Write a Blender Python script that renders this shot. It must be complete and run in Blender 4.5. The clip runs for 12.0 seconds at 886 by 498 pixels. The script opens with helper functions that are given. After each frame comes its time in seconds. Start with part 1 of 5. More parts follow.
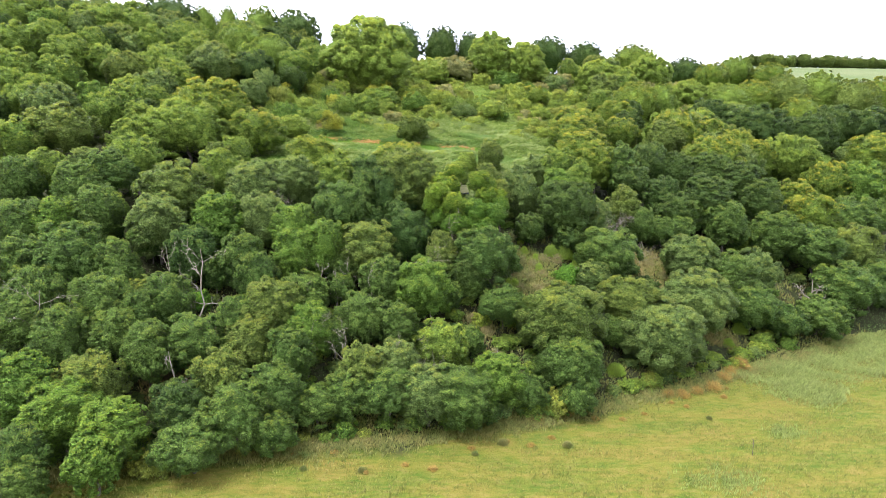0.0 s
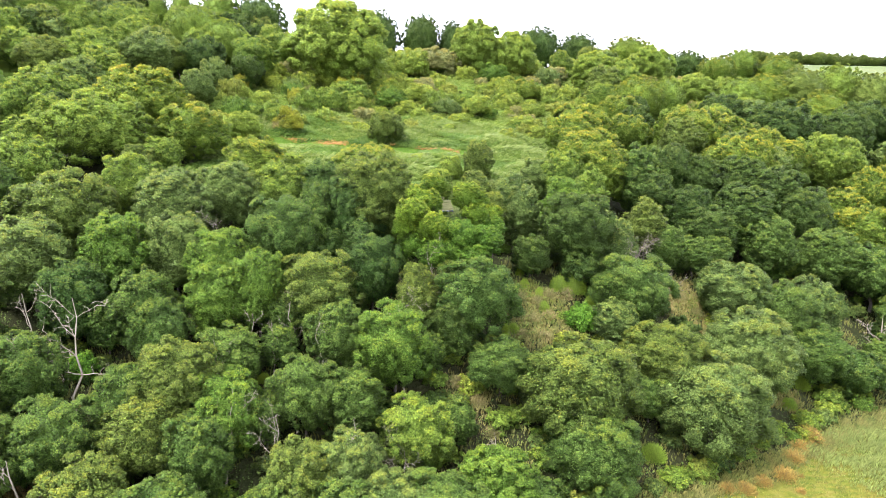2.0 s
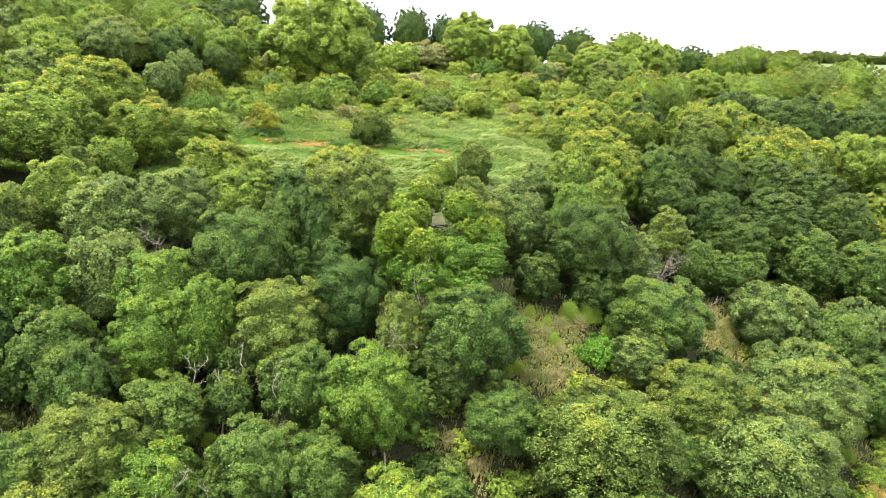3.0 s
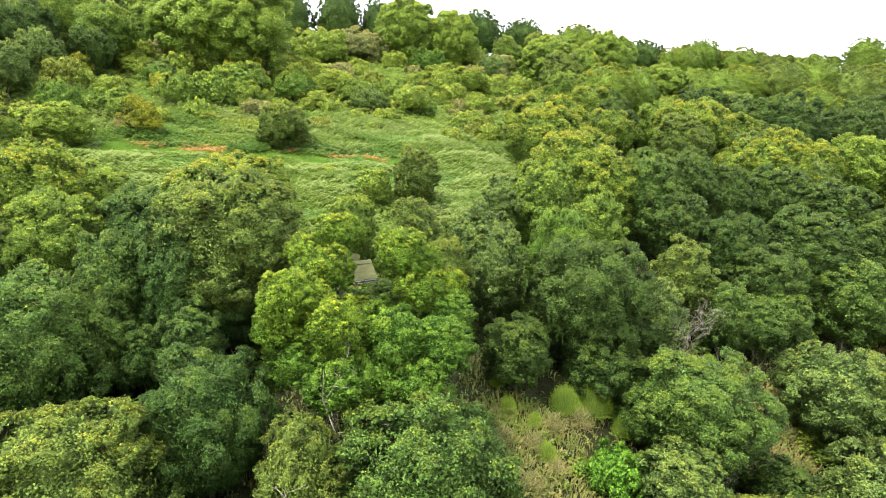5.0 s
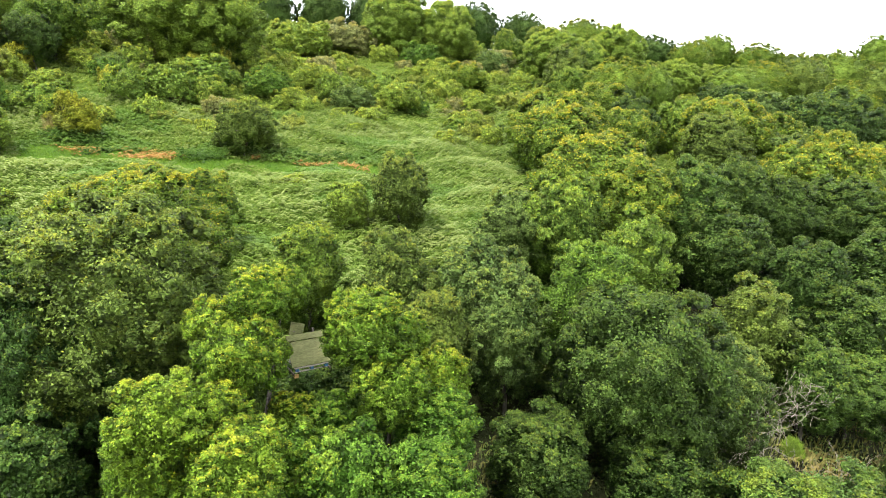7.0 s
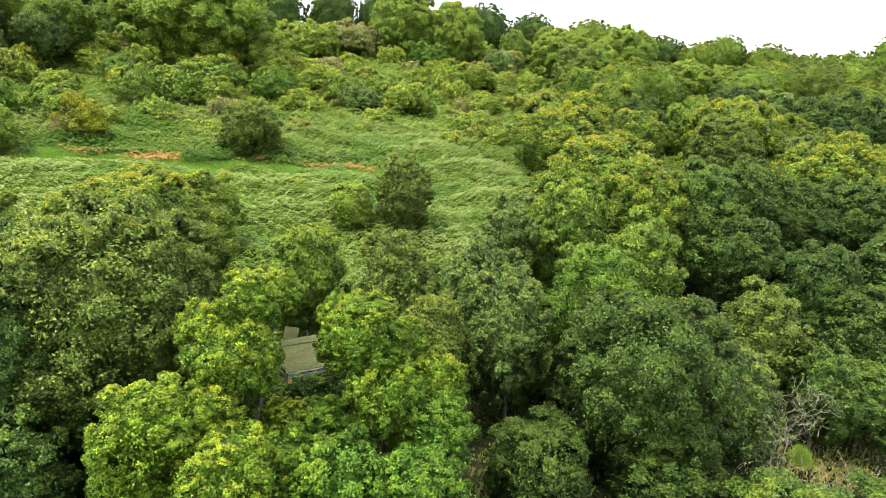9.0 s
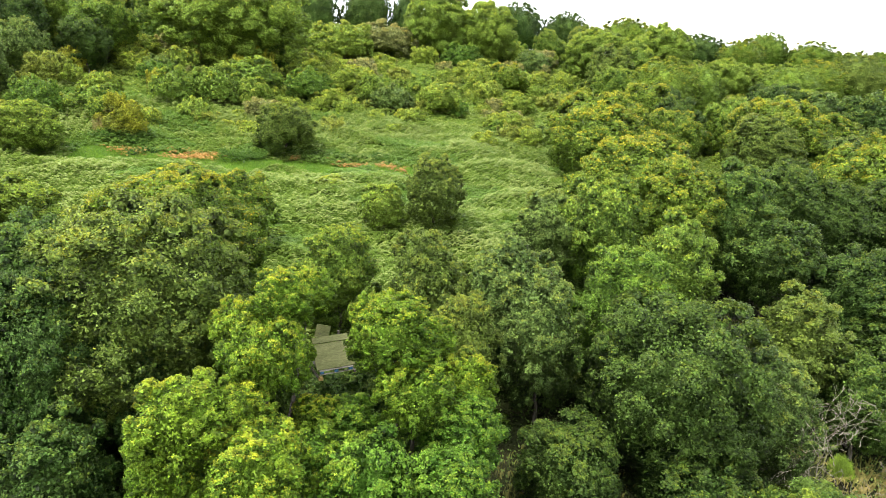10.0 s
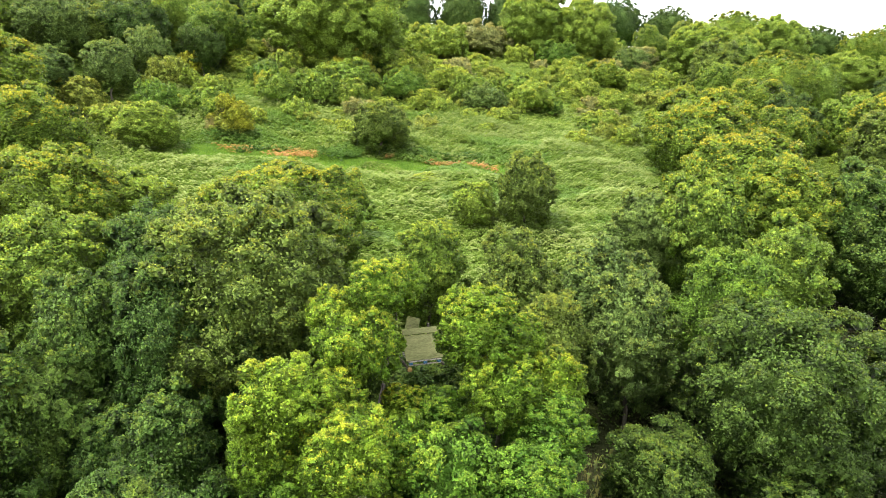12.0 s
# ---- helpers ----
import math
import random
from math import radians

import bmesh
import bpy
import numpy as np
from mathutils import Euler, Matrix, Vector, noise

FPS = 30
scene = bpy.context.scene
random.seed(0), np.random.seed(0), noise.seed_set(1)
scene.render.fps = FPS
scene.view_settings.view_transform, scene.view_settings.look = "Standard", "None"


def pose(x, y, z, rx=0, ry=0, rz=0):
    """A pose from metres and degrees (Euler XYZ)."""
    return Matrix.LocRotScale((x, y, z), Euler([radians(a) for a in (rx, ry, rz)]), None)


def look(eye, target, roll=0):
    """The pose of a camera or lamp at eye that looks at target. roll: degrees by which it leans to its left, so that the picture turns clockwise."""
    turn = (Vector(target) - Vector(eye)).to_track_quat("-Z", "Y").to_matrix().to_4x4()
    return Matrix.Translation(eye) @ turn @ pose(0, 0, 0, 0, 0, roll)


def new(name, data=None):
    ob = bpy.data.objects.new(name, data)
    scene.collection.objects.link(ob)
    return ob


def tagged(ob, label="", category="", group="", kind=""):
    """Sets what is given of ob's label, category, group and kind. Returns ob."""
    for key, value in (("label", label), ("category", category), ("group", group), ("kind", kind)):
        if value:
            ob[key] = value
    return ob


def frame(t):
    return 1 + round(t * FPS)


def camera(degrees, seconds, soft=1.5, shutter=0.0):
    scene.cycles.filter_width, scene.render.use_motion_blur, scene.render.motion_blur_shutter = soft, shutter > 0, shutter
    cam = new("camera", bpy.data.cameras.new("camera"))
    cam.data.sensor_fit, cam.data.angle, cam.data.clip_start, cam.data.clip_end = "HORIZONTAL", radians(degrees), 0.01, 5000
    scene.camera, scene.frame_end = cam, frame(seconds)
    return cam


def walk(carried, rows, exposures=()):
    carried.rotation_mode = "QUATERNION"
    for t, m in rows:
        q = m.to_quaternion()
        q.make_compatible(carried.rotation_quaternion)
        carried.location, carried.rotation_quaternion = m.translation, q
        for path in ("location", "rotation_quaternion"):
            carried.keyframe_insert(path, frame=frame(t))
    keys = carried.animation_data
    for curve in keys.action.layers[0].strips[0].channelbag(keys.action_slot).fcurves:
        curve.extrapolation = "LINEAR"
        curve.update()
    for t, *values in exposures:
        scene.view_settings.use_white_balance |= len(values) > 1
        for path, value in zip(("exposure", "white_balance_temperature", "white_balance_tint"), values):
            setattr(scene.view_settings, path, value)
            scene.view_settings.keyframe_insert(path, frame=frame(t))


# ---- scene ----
cam = camera(71.2, 12.0, soft=0.5)
METRES, EYE, TILT, LEAN, TURN = 64.0, 30.0, -11.0, 0.0, 0.0
ROWS = [
    (0.0, 0.0, 0.0, 0.0, 0.0, 0.0, -0.0),
    (0.5, 0.0016, 0.068, 0.0129, -0.03, -0.02, 0.01),
    (1.0, 0.0045, 0.1454, 0.0275, -0.76, -0.04, 0.17),
    (1.5, 0.007, 0.2194, 0.0418, -1.49, -0.05, 0.3),
    (2.0, 0.0108, 0.3019, 0.0578, -1.52, -0.07, 0.32),
    (2.5, 0.0146, 0.3794, 0.072, -1.55, -0.09, 0.34),
    (3.0, 0.019, 0.465, 0.0886, -2.18, -0.1, 0.48),
    (3.5, 0.0233, 0.5427, 0.1035, -3.72, -0.12, 0.77),
    (5.5, 0.0469, 0.847, 0.1632, -8.23, -0.2, 1.59),
    (6.0, 0.0553, 0.909, 0.177, -8.22, -0.17, 1.58),
    (6.5, 0.0642, 0.9453, 0.1838, -8.22, -0.14, 1.59),
    (7.0, 0.0721, 0.9627, 0.1872, -8.23, -0.12, 1.58),
    (9.0, 0.0805, 0.9686, 0.1886, -7.34, -0.01, 1.33),
    (9.5, 0.0806, 0.9687, 0.1887, -6.36, 0.03, 1.13),
    (10.0, 0.0806, 0.9687, 0.1886, -4.47, 0.06, 0.77),
    (10.5, 0.0807, 0.9688, 0.1884, -2.66, 0.08, 0.44),
    (11.0, 0.0802, 0.9688, 0.1876, -0.68, 0.1, 0.09),
    (11.5, 0.0795, 0.9683, 0.1867, 1.59, 0.08, -0.35),
    (12.0, 0.0797, 0.9678, 0.1858, 3.76, 0.08, -0.75),
]
walk(cam, [(t, pose(0, 0, EYE, TILT, LEAN, TURN) @ pose(METRES * x, METRES * y, METRES * z, 90 + pitch, roll, yaw)) for t, x, y, z, yaw, pitch, roll in ROWS],
     exposures=[(0.0, 0.68, 5950, 26), (1.0, 0.86, 6040, 26), (2.5, 1.02, 6200, 23), (3.7, 0.92, 6450, 18), (5.5, 0.78, 6500, 14), (7.2, 0.66, 6500, 13), (9.0, 0.56, 6550, 12), (10.0, 0.60, 6600, 12), (12.0, 0.77, 6700, 13)])

# ---- world, sun, exposure ----
SUN_UP, SUN_ROUND = 64.0, 235.0          # degrees above the horizon, compass turn of the sun
world = bpy.data.worlds.new("overcast_sky")
scene.world = world
world.use_nodes = True
wn, wl = world.node_tree.nodes, world.node_tree.links
wn.clear()
w_out, w_bg = wn.new("ShaderNodeOutputWorld"), wn.new("ShaderNodeBackground")
w_sky = wn.new("ShaderNodeTexSky")
w_sky.sky_type, w_sky.sun_disc = "NISHITA", False
w_sky.sun_elevation, w_sky.sun_rotation = radians(SUN_UP), radians(SUN_ROUND)
w_sky.dust_density = 4.0
w_gain = wn.new("ShaderNodeVectorMath")
w_gain.operation = "SCALE"
w_gain.inputs[3].default_value = 0.085
w_co, w_noise, w_ramp = wn.new("ShaderNodeTexCoord"), wn.new("ShaderNodeTexNoise"), wn.new("ShaderNodeValToRGB")
w_noise.inputs["Scale"].default_value, w_noise.inputs["Detail"].default_value = 2.2, 5.0
w_ramp.color_ramp.elements[0].position, w_ramp.color_ramp.elements[1].position = 0.3, 0.72
w_ramp.color_ramp.elements[0].color, w_ramp.color_ramp.elements[1].color = (0.80, 0.86, 0.90, 1), (0.99, 0.99, 0.97, 1)
w_mix = wn.new("ShaderNodeMix")
w_mix.data_type = "RGBA"
w_mix.inputs[0].default_value = 0.86
wl.new(w_co.outputs["Generated"], w_noise.inputs["Vector"])
wl.new(w_noise.outputs["Fac"], w_ramp.inputs[0])
wl.new(w_sky.outputs[0], w_gain.inputs[0])
wl.new(w_gain.outputs[0], w_mix.inputs[6])
wl.new(w_ramp.outputs[0], w_mix.inputs[7])
wl.new(w_mix.outputs[2], w_bg.inputs[0])
wl.new(w_bg.outputs[0], w_out.inputs[0])
w_bg.inputs[1].default_value = 2.35

sun = new("sun", bpy.data.lights.new("sun", "SUN"))
sun.data.energy, sun.data.angle, sun.data.color = 2.7, radians(20), (1.0, 0.96, 0.86)
_el, _az = radians(SUN_UP), radians(SUN_ROUND)
_way = Vector((math.sin(_az) * math.cos(_el), math.cos(_az) * math.cos(_el), math.sin(_el)))
sun.matrix_world = look(_way * 300, (0, 0, 0))


# ---- materials ----
def nodes_of(name):
    m = bpy.data.materials.new(name)
    m.use_nodes = True
    n = m.node_tree.nodes
    return m, n, m.node_tree.links, n["Principled BSDF"]


def leaf_material(name, base, warm, vary=0.26, through_light=0.75, rough=0.55, tip=None, spray=8.0):
    """Foliage: two hues mixed leaf by leaf and branch by branch, light passing through the blades."""
    m, n, l, p = nodes_of(name)
    geo, info, co = n.new("ShaderNodeNewGeometry"), n.new("ShaderNodeObjectInfo"), n.new("ShaderNodeTexCoord")
    patch = n.new("ShaderNodeTexNoise")
    patch.inputs["Scale"].default_value, patch.inputs["Detail"].default_value = 0.9, 3.0
    l.new(geo.outputs["Position"], patch.inputs["Vector"])
    add = n.new("ShaderNodeMath")
    add.operation = "MULTIPLY_ADD"
    l.new(patch.outputs["Fac"], add.inputs[0])
    add.inputs[1].default_value = 1.5
    add.inputs[2].default_value = -0.62
    add2 = n.new("ShaderNodeMath")
    add2.operation = "MULTIPLY_ADD"
    l.new(geo.outputs["Random Per Island"], add2.inputs[0])
    add2.inputs[1].default_value = 0.5 if spray else 0.3
    l.new(add.outputs[0], add2.inputs[2])
    add3 = n.new("ShaderNodeMath")
    add3.operation = "MULTIPLY_ADD"
    l.new(info.outputs["Random"], add3.inputs[0])
    add3.inputs[1].default_value = 0.45
    l.new(add2.outputs[0], add3.inputs[2])
    add3.use_clamp = True
    mix = n.new("ShaderNodeMix")
    mix.data_type = "RGBA"
    l.new(add3.outputs[0], mix.inputs[0])
    mix.inputs[6].default_value, mix.inputs[7].default_value = (*base, 1), (*warm, 1)
    hsv = n.new("ShaderNodeHueSaturation")
    bright = n.new("ShaderNodeMapRange")
    bright.inputs[3].default_value, bright.inputs[4].default_value = 1 - vary, 1 + vary
    l.new(geo.outputs["Random Per Island"], bright.inputs[0])
    l.new(bright.outputs[0], hsv.inputs["Value"])
    l.new(mix.outputs[2], hsv.inputs["Color"])
    colour = hsv.outputs[0]
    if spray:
        # the paler tip colour stands for young leaf and for light on crown tops
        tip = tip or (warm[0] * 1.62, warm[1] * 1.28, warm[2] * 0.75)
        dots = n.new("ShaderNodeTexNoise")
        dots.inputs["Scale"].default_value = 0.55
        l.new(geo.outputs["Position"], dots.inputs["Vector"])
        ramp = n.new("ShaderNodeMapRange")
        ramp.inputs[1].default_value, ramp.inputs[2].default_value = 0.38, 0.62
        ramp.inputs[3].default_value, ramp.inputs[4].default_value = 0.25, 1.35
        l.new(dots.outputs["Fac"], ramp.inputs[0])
        shoots, young_lit = n.new("ShaderNodeAttribute"), n.new("ShaderNodeMath")
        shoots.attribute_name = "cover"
        young_lit.operation, young_lit.use_clamp = "MULTIPLY", True
        l.new(shoots.outputs["Alpha"], young_lit.inputs[0])
        l.new(ramp.outputs[0], young_lit.inputs[1])
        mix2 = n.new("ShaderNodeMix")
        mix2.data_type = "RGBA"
        l.new(young_lit.outputs[0], mix2.inputs[0])
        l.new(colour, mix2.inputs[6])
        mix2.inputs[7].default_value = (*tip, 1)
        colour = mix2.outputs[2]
    if spray:
        cell, val = n.new("ShaderNodeTexVoronoi"), n.new("ShaderNodeHueSaturation")
        cell.inputs["Scale"].default_value = spray
        l.new(geo.outputs["Position"], cell.inputs["Vector"])
        sep = n.new("ShaderNodeSeparateColor")
        l.new(cell.outputs["Color"], sep.inputs[0])
        rng_v = n.new("ShaderNodeMapRange")
        rng_v.inputs[3].default_value, rng_v.inputs[4].default_value = 0.50, 1.54
        l.new(sep.outputs[0], rng_v.inputs[0])
        l.new(rng_v.outputs[0], val.inputs["Value"])
        l.new(colour, val.inputs["Color"])
        colour = val.outputs[0]
        tilt, sum_n, unit_n = n.new("ShaderNodeVectorMath"), n.new("ShaderNodeVectorMath"), n.new("ShaderNodeVectorMath")
        tilt.operation, sum_n.operation, unit_n.operation = "MULTIPLY_ADD", "ADD", "NORMALIZE"
        tilt.inputs[1].default_value, tilt.inputs[2].default_value = (1.1, 1.1, 1.1), (-0.55, -0.55, -0.48)
        l.new(cell.outputs["Color"], tilt.inputs[0])
        l.new(tilt.outputs[0], sum_n.inputs[0])
        spin, under = n.new("ShaderNodeVectorTransform"), n.new("ShaderNodeVectorMath")
        spin.vector_type, spin.convert_from, spin.convert_to = "NORMAL", "OBJECT", "WORLD"
        l.new(shoots.outputs["Vector"], spin.inputs[0])
        l.new(spin.outputs[0], sum_n.inputs[1])
        l.new(sum_n.outputs[0], unit_n.inputs[0])
        l.new(unit_n.outputs[0], p.inputs["Normal"])
        under.operation = "SCALE"
        under.inputs[3].default_value = -1.0
        l.new(unit_n.outputs[0], under.inputs[0])
    else:
        # thin blades stand every way: lit as the sward that they make together
        lean, rise, under = n.new("ShaderNodeVectorMath"), n.new("ShaderNodeVectorMath"), n.new("ShaderNodeVectorMath")
        lean.operation, rise.operation, under.operation = "MULTIPLY_ADD", "NORMALIZE", "SCALE"
        lean.inputs[1].default_value, lean.inputs[2].default_value = (0.3, 0.3, 0.3), (0, -0.15, 0.8)
        l.new(geo.outputs["Normal"], lean.inputs[0])
        l.new(lean.outputs[0], rise.inputs[0])
        l.new(rise.outputs[0], p.inputs["Normal"])
        under.inputs[3].default_value = -1.0
        l.new(rise.outputs[0], under.inputs[0])
    l.new(colour, p.inputs["Base Color"])
    p.inputs["Roughness"].default_value = rough
    p.inputs["Specular IOR Level"].default_value = 0.18
    tr, sh, dim = n.new("ShaderNodeBsdfTranslucent"), n.new("ShaderNodeAddShader"), n.new("ShaderNodeVectorMath")
    dim.operation = "SCALE"
    dim.inputs[3].default_value = through_light
    l.new(under.outputs[0], tr.inputs["Normal"])
    l.new(colour, dim.inputs[0])
    l.new(dim.outputs[0], tr.inputs["Color"])
    l.new(p.outputs[0], sh.inputs[0])
    l.new(tr.outputs[0], sh.inputs[1])
    l.new(sh.outputs[0], n["Material Output"].inputs[0])
    return m


def rough_material(name, dark, light, scale=4.0, stretch=(1, 1, 1), rough=0.85, bump=0.3, fine=30.0):
    """Bark, boards, soil: two scales of mottling and a fine relief."""
    m, n, l, p = nodes_of(name)
    co, mp = n.new("ShaderNodeTexCoord"), n.new("ShaderNodeMapping")
    mp.inputs["Scale"].default_value = stretch
    l.new(co.outputs["Object"], mp.inputs[0])
    a, b = n.new("ShaderNodeTexNoise"), n.new("ShaderNodeTexNoise")
    a.inputs["Scale"].default_value, a.inputs["Detail"].default_value = scale, 6
    b.inputs["Scale"].default_value, b.inputs["Detail"].default_value = fine, 4
    l.new(mp.outputs[0], a.inputs["Vector"])
    l.new(mp.outputs[0], b.inputs["Vector"])
    mean = n.new("ShaderNodeMath")
    mean.operation = "MULTIPLY_ADD"
    mean.inputs[1].default_value, mean.inputs[2].default_value = 0.5, 0.0
    l.new(b.outputs["Fac"], mean.inputs[0])
    both = n.new("ShaderNodeMath")
    both.operation = "MULTIPLY_ADD"
    both.inputs[1].default_value = 0.5
    l.new(a.outputs["Fac"], both.inputs[0])
    l.new(mean.outputs[0], both.inputs[2])
    ramp = n.new("ShaderNodeValToRGB")
    ramp.color_ramp.elements[0].position, ramp.color_ramp.elements[1].position = 0.36, 0.64
    ramp.color_ramp.elements[0].color, ramp.color_ramp.elements[1].color = (*dark, 1), (*light, 1)
    l.new(both.outputs[0], ramp.inputs[0])
    l.new(ramp.outputs[0], p.inputs["Base Color"])
    p.inputs["Roughness"].default_value = rough
    bp = n.new("ShaderNodeBump")
    bp.inputs["Strength"].default_value = bump
    bp.inputs["Distance"].default_value = 0.05
    l.new(b.outputs["Fac"], bp.inputs["Height"])
    l.new(bp.outputs[0], p.inputs["Normal"])
    return m


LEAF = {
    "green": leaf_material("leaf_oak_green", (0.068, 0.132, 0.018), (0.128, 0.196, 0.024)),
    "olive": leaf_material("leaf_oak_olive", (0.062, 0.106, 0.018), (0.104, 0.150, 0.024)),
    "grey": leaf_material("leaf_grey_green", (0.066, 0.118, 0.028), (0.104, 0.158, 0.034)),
    # dark-leaved oaks, darker still to carry the shadow on the lower wood
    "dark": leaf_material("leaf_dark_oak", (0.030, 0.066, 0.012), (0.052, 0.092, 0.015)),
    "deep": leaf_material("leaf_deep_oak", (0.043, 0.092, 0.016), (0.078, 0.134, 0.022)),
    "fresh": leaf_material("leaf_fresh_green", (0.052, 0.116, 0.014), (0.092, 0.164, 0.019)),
    # treehouse oak twice: upper clumps with sunlight put into the colour, lower ones greener
    "bright": leaf_material("leaf_sunlit_oak", (0.066, 0.140, 0.012), (0.122, 0.200, 0.015), tip=(0.285, 0.300, 0.018)),
    "summer": leaf_material("leaf_low_clump_oak", (0.047, 0.118, 0.012), (0.086, 0.168, 0.016), tip=(0.150, 0.220, 0.016)),
    # darkened below its own green: shade between the crowns is in this colour
    "blue": leaf_material("leaf_shaded_blue_green", (0.031, 0.074, 0.014), (0.054, 0.102, 0.018)),
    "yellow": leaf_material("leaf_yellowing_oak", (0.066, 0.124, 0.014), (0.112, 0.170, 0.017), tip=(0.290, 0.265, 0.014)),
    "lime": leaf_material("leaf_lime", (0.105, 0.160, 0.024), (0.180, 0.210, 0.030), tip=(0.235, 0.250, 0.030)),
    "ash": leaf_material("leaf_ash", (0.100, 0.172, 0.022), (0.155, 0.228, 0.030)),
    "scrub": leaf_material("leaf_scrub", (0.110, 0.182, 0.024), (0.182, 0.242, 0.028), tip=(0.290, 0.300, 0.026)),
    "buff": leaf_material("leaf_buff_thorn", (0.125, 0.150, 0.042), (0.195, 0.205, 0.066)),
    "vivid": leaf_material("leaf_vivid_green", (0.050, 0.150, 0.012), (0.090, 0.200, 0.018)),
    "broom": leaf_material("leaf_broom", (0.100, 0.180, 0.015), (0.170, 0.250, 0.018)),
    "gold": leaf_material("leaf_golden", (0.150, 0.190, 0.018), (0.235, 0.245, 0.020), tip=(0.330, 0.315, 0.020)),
    "rust": leaf_material("stalk_rusty", (0.150, 0.105, 0.022), (0.235, 0.160, 0.034), spray=0),
    "bracken": leaf_material("frond_green", (0.058, 0.106, 0.014), (0.106, 0.150, 0.024), vary=0.25, through_light=0.9, spray=0),
    "palefern": leaf_material("frond_pale", (0.098, 0.142, 0.032), (0.146, 0.186, 0.050), vary=0.2, through_light=0.95, spray=0),
    "lawn": leaf_material("blade_path", (0.068, 0.158, 0.010), (0.116, 0.208, 0.015), vary=0.18, spray=0),
    "dry": leaf_material("frond_dry", (0.120, 0.150, 0.034), (0.275, 0.215, 0.070), through_light=0.4, spray=0),
    "russet": leaf_material("frond_russet", (0.190, 0.098, 0.024), (0.340, 0.205, 0.058), vary=0.45, through_light=0.5, spray=0),
    "grass": leaf_material("blade_meadow", (0.080, 0.125, 0.014), (0.175, 0.155, 0.036), vary=0.4, spray=0),
    "reed": leaf_material("blade_reed", (0.100, 0.148, 0.026), (0.155, 0.188, 0.044), vary=0.3, spray=0),
    "nettle": leaf_material("leaf_nettle", (0.026, 0.066, 0.010), (0.052, 0.104, 0.014), vary=0.3, through_light=0.7, spray=0),
    "deepfern": leaf_material("frond_deep_green", (0.045, 0.095, 0.013), (0.085, 0.140, 0.020), vary=0.25, through_light=0.9, spray=0),
    "shoot": leaf_material("shoot_broom", (0.110, 0.195, 0.016), (0.190, 0.275, 0.022), spray=0),
    "deadshoot": leaf_material("shoot_dead_broom", (0.120, 0.135, 0.040), (0.250, 0.205, 0.080), through_light=0.4, spray=0),
    "bank": leaf_material("blade_bank", (0.078, 0.126, 0.020), (0.165, 0.150, 0.040), vary=0.3, spray=0),
    "under": leaf_material("leaf_undergrowth", (0.050, 0.098, 0.019), (0.100, 0.145, 0.032), vary=0.45, spray=0),
    "herb": leaf_material("blade_herbs", (0.068, 0.116, 0.016), (0.120, 0.158, 0.024), vary=0.3, through_light=0.8, spray=0),
}
BARK = rough_material("oak_bark", (0.060, 0.050, 0.038), (0.170, 0.150, 0.120), 3.0, (1, 1, 0.25), bump=0.6)
DEADWOOD = rough_material("bleached_deadwood", (0.210, 0.180, 0.130), (0.420, 0.375, 0.295), 3.0, (1, 1, 0.3), bump=0.4)
BOARD = rough_material("mossy_grey_board", (0.120, 0.136, 0.044), (0.285, 0.288, 0.118), 2.5, (0.35, 1, 1), bump=0.25)
PALLET = rough_material("weathered_pallet_wood", (0.240, 0.220, 0.180), (0.420, 0.390, 0.330), 3.0, (0.3, 1, 1), bump=0.25)
OCHRE = rough_material("bare_ochre_wood", (0.260, 0.160, 0.050), (0.400, 0.270, 0.090), 3.0, (0.3, 1, 1), bump=0.25)
BLUE = rough_material("faded_blue_paint", (0.030, 0.110, 0.230), (0.070, 0.190, 0.330), 6.0, rough=0.6, bump=0.15)


